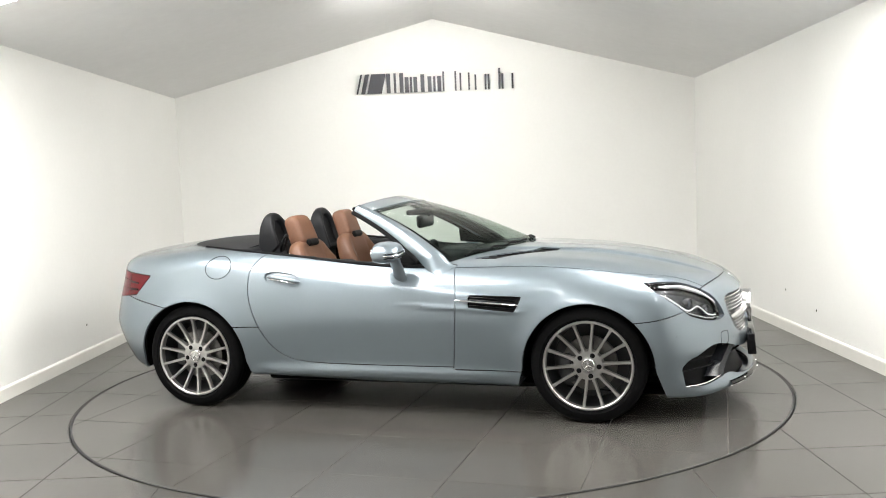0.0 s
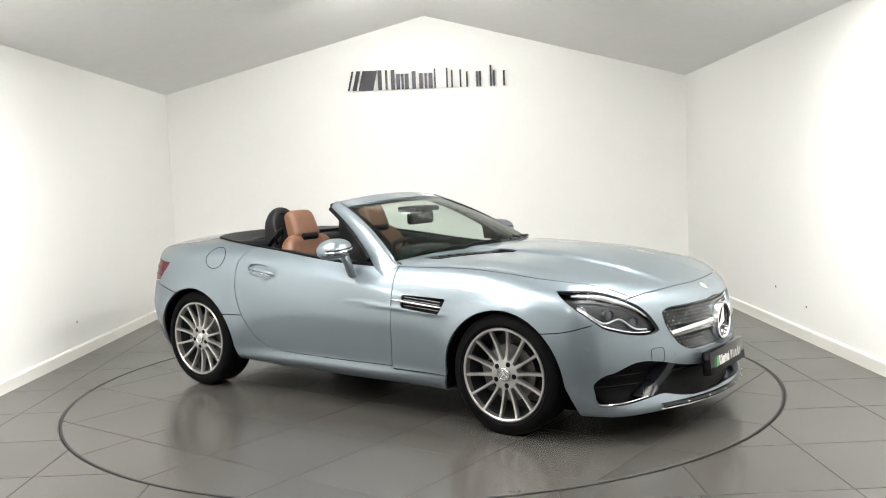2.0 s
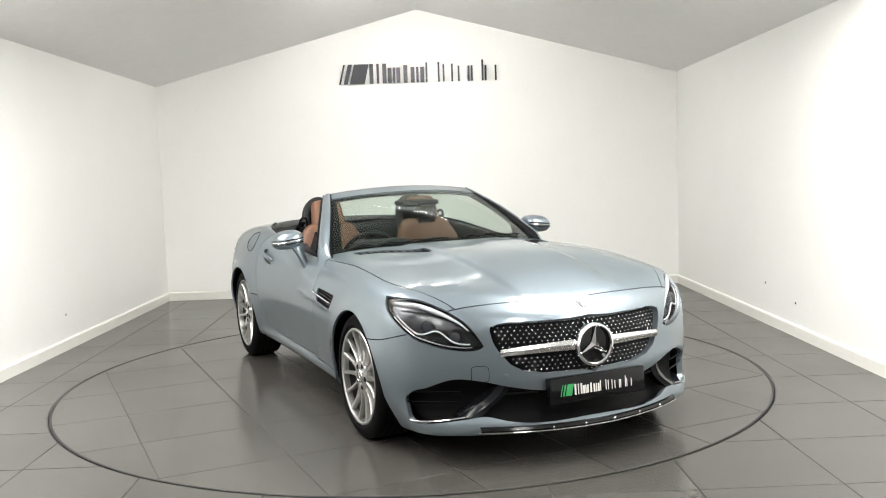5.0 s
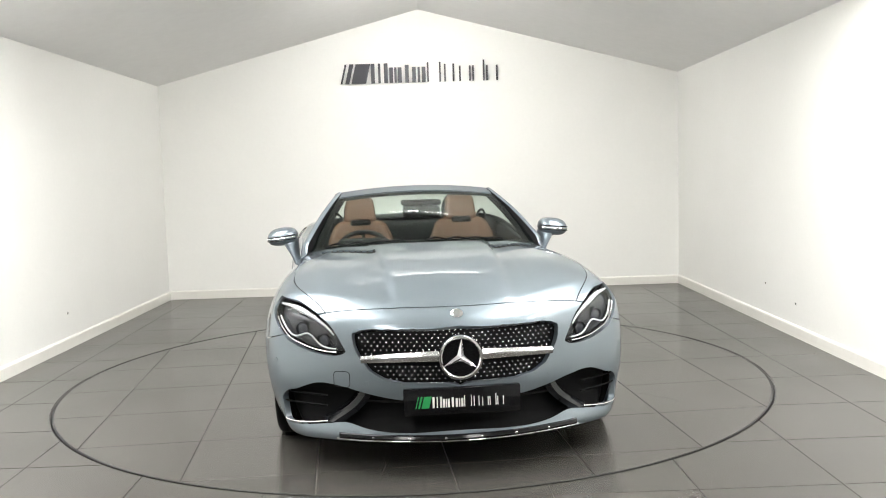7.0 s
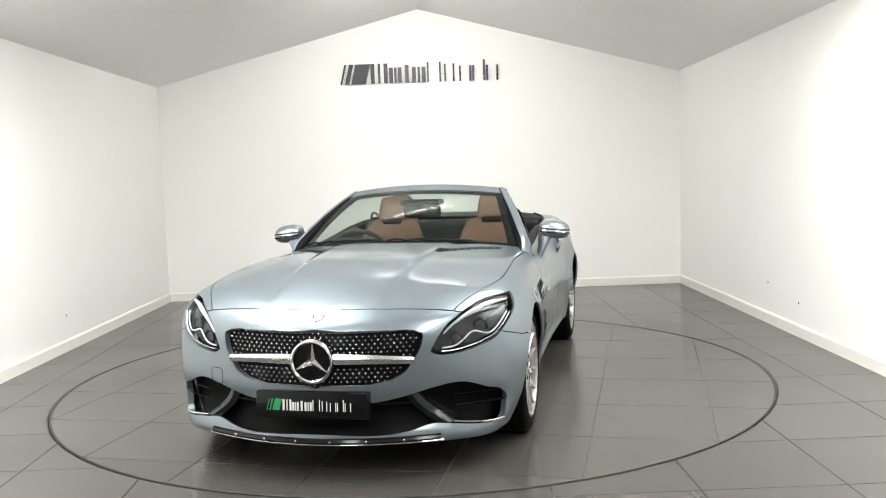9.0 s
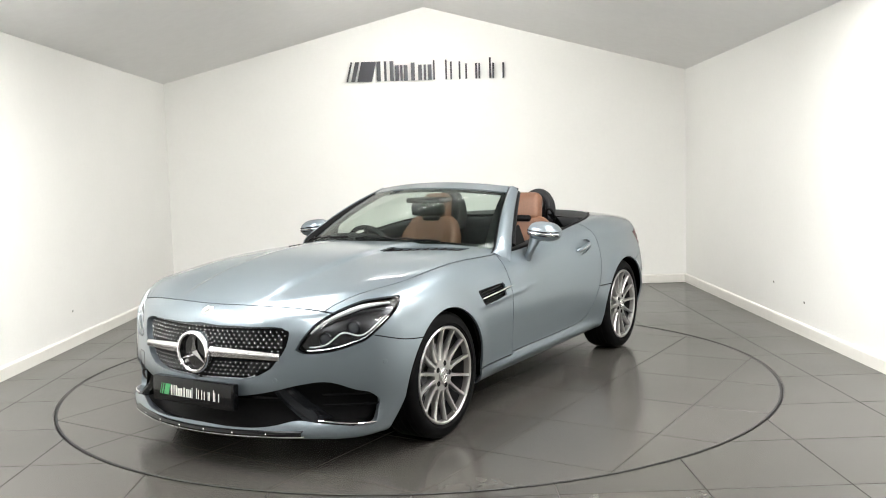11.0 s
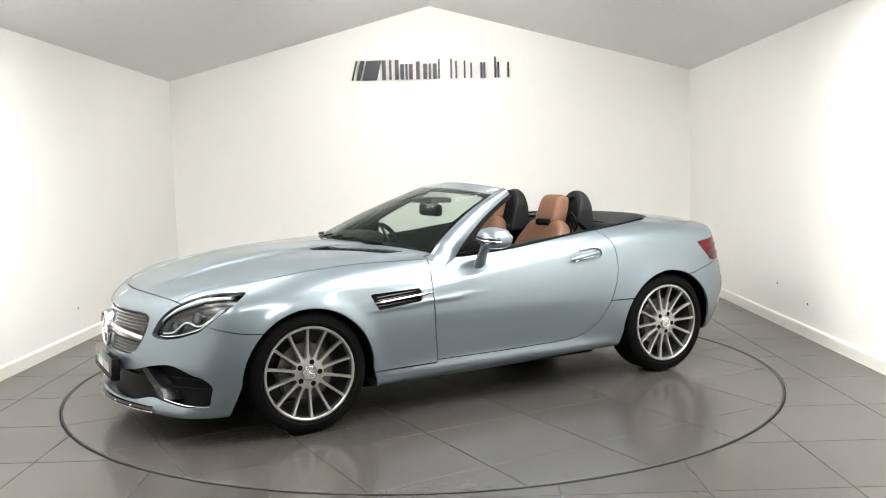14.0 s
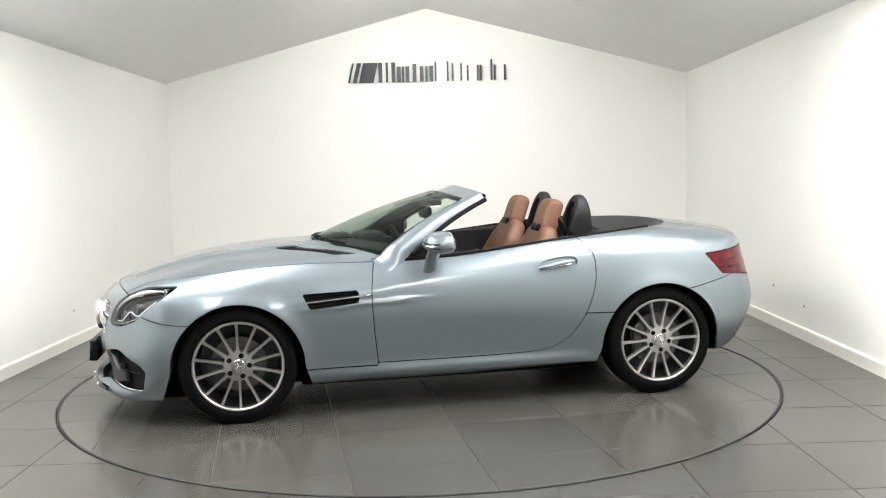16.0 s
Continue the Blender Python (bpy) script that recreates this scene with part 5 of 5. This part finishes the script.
# seats
def seat(y):
    lean = radians(19)

    def local(p):
        q = p - np.array([-0.438, y, 0.378])
        return np.stack([q[..., 0] * math.cos(lean) + q[..., 2] * math.sin(lean), q[..., 1], -q[..., 0] * math.sin(lean) + q[..., 2] * math.cos(lean)], -1)

    def back(p):
        q = local(p)
        z = q[..., 2]
        w = np.interp(z, [0, 0.3, 0.5, 0.6, 0.69], [0.23, 0.25, 0.235, 0.195, 0.14])
        yy = np.abs(q[..., 1])
        bol = 0.05 * np.clip((yy - 0.12) / 0.09, 0, 1) ** 1.5 * np.clip((0.62 - z) / 0.25, 0, 1)
        front = q[..., 0] - 0.03 - bol + 0.0035 * np.exp(-(((yy - 0.125) / 0.006) ** 2)) + 0.003 * np.exp(-(((z - 0.47) / 0.006) ** 2))
        return smax(smax(smax(yy - w, front, 0.05), -q[..., 0] - 0.075, 0.05), smax(z - 0.655, -z, 0.04), 0.06)

    def head(p):
        q = local(p)
        yy, z = np.abs(q[..., 1]), q[..., 2]
        w = 0.116 - 0.03 * np.clip((z - 0.66) / 0.17, -1, 1) * 0.6
        front = q[..., 0] - 0.032 + 0.25 * np.clip(z - 0.76, 0, 1)
        return smax(smax(smax(yy - w, front, 0.035), -q[..., 0] - 0.075, 0.04), smax(z - 0.822, 0.615 - z, 0.02), 0.04)

    def slot(p):
        q = local(p)
        return rbox(q, (0.022, 0, 0.622), (0.026, 0.074, 0.023), 0.018)

    thing = shaped("seat_backrest", back, (-1.05, y - 0.3, 0.35), (-0.2, y + 0.3, 1.12), 0.018, M_TAN, car, "tan leather sports seat back with bolsters")
    shaped("headrest", head, (-0.95, y - 0.16, 0.9), (-0.5, y + 0.16, 1.25), 0.013, M_TAN, thing, "tan leather integrated headrest")
    shaped("headrest_slot", slot, (-0.85, y - 0.1, 0.9), (-0.5, y + 0.1, 1.08), 0.008, M_BLACK, thing, "black slot under the headrest")
    for yy in (-0.13, 0.13):
        pts = []
        for zz in np.linspace(0.06, 0.52, 10):
            p = np.array([0.04, yy, zz])
            x = p[0] * math.cos(lean) - zz * math.sin(lean) - 0.438
            zt = p[0] * math.sin(lean) + zz * math.cos(lean) + 0.378
            pts.append(np.array([x, y + yy, zt]))
        for _ in range(8):
            pts = [p - np.array([back(p[None])[0], 0, 0]) for p in pts]
        part("piping", tube_bm([p - np.array([0.001, 0, 0]) for p in pts], 0.003, 6), mat("dark_stitch", (0.1, 0.045, 0.02), 0.7) if "dark_stitch" not in bpy.data.materials else bpy.data.materials["dark_stitch"], thing)
    shaped("seat_cushion", lambda p: smax(rbox(p, (-0.2, y, 0.42), (0.3, 0.25, 0.09), 0.06), p[..., 2] - 0.47 - 0.05 * np.clip((np.abs(p[..., 1] - y) - 0.13) / 0.08, 0, 1), 0.03), (-0.55, y - 0.3, 0.3), (0.15, y + 0.3, 0.56), 0.022, M_TAN, thing)
    # black head hoop behind the seat
    def hoop(p):
        q = p - np.array([-0.845, y, 0.93])
        x, yy, z = q[..., 0], np.abs(q[..., 1]), q[..., 2]
        k = np.clip(z / 0.24, -0.3, 1.1)
        r = np.hypot(yy / 0.118, np.clip(z - 0.10, 0, 9) / 0.14) - 1
        outer = smax(r * 0.12, x - 0.055 + 0.075 * k, 0.012)
        outer = smax(outer, -x - 0.105 + 0.025 * k, 0.03)
        # hollow in the front face, leaving a rounded bow
        hollow = np.maximum(np.hypot(yy / 0.082, np.clip(z - 0.09, 0, 9) / 0.105) - 1, -z - 0.02) * 0.1
        dish = smax(hollow, -(x - 0.025 + 0.075 * k), 0.01)
        return smax(smax(outer, -dish, 0.012), -z - 0.06, 0.02)

    shaped("head_hoop", hoop, (-1.05, y - 0.17, 0.85), (-0.72, y + 0.17, 1.2), 0.011, M_GRAIN, car, "black padded head hoop behind the seat")
    # belt guide loop and belt at the outer shoulder
    o = 1 if y > 0 else -1
    g = part("belt_guide", tube_bm([(-0.73 + 0.02 * math.sin(a), y + o * (0.165 + 0.028 * math.cos(a)), 0.985 + 0.05 * math.sin(a)) for a in np.linspace(0, 2 * math.pi, 21)[:-1]], 0.009, 8, closed=True), M_BLACK, thing, "black belt guide loop")
    part("seat_belt", strip_bm([[(-0.73 - 0.1 * t, y + o * (0.145 + 0.05 * w + 0.03 * t), 1.0 - 0.1 * t) for w in (0, 1)] for t in np.linspace(0, 1, 6)], 0.002), M_BLACK, g)
    part("seat_belt", strip_bm([[(-0.70 + 0.03 * t, y + o * (0.15 + 0.045 * w + 0.03 * t), 0.97 - 0.3 * t) for w in (0, 1)] for t in np.linspace(0, 1, 6)], 0.002), M_BLACK, g)
    part("belt_tongue", box_bm(-0.69, y + o * 0.18 - 0.012, 0.885, -0.683, y + o * 0.18 + 0.012, 0.925, 0.003), M_SATIN, g, "silver belt tongue")


seat(0.37)
seat(-0.37)
# inner mirror on the glass
im = shaped("inner_mirror", lambda p: rbox(p, (0.03, 0.02, 1.075), (0.026, 0.125, 0.042), 0.024), (-0.01, -0.13, 1.0), (0.08, 0.17, 1.14), 0.01, M_BLACK, car, "black inner mirror")
part("mirror_face", box_bm(0.001, -0.085, 1.05, 0.004, 0.125, 1.1), M_MIRROR, im)
part("mirror_stem", tube_bm([(0.045, 0.02, 1.09), (0.06, 0.02, 1.12), (0.055, 0.02, 1.15)], 0.016, 8), M_BLACK, im)
part("sensor_box", box_bm(-0.06, -0.11, 1.118, 0.1, 0.15, 1.152, 0.014), M_BLACK, im, "black sensor housing at the top of the glass")


# ---- sign on the end wall: slanted bars and the dealer's word as plain shapes ----
sign = tagged(new("wall_sign"), "raised dark steel dealer sign of slanted bars and plain upright bars", "sign")
sign.matrix_basis = pose(-0.75, Y_BACK - 0.035, 2.255)
for a, w in ((0.0, 0.018), (0.05, 0.042), (0.115, 0.155)):
    bm = bmesh.new()
    q = [[bm.verts.new((a + u, y, z)) for u, z in ((0, 0), (w, 0), (w + 0.05, 0.205), (0.05, 0.205))] for y in (0.0, 0.03)]
    bm.faces.new(q[0])
    bm.faces.new(q[1][::-1])
    for k in range(4):
        bm.faces.new((q[0][k], q[1][k], q[1][(k + 1) % 4], q[0][(k + 1) % 4]))
    part("slanted_bar", bm, M_STEEL, sign, "slanted brushed steel bar", False)
glyphs(sign, 0.325, 0.161, 0.03, 0.02, M_STEEL, M_STEEL)
# small scuffs on the walls
for x, y, z, nx in ((XR - 0.001, 1.35, 0.33, 1), (XR - 0.001, 0.75, 0.25, 1), (xl(1.3) + 0.001, 1.3, 0.28, -1)):
    o = tagged(link("scuff_mark", mesh_of("scuff_mark", [(0, -0.012, -0.006), (0, 0.009, -0.008), (0, 0.013, 0.007), (0, -0.004, 0.01)], [[0, 1, 2, 3]], M_EDGE)), "small dark scuff mark on the white wall", "scuff mark", "scuffs")
    o.location = (x, y, z)


# cracks and a speck in the turntable's tiles
def crack(pts, w):
    v = []
    for i, (x, y) in enumerate(pts):
        v += [(x - w, y, 0.0006), (x + w * 0.6, y + w, 0.0006)]
    o = link("crack", mesh_of("crack", v, [[2 * i, 2 * i + 1, 2 * i + 3, 2 * i + 2] for i in range(len(pts) - 1)], M_EDGE), turntable, "hairline crack in a tile")


crack([(0.83, 1.225), (0.87, 1.29), (0.94, 1.315), (0.99, 1.385), (1.08, 1.41)], 0.0022)
crack([(1.93, -0.316), (1.82, -0.292), (1.7, -0.302)], 0.0022)
crack([(1.539, 1.418), (1.545, 1.425), (1.552, 1.427)], 0.007)


# ---- motion: disc and car turn together at an even pace ----
TURN = [
    (0.0, -17.6), (1.0, -27.3), (2.0, -37.2), (3.0, -47.0), (4.0, -56.5), (5.25, -68.5), (6.5, -80.2), (7.5, -89.8), (8.5, -99.2),
    (9.5, -108.7), (10.5, -118.2), (11.5, -127.7), (12.5, -137.2), (13.5, -146.6), (14.5, -156.1), (15.25, -163.3), (16.0, -170.2),
]


def motions():
    walk(turntable, [(t, pose(0, 0, 0, 0, 0, a)) for t, a in TURN])
    walk(car, [(t, pose(0, 0, 0, 0, 0, a) @ pose(-0.063, 0.05, 0)) for t, a in TURN])


motions()
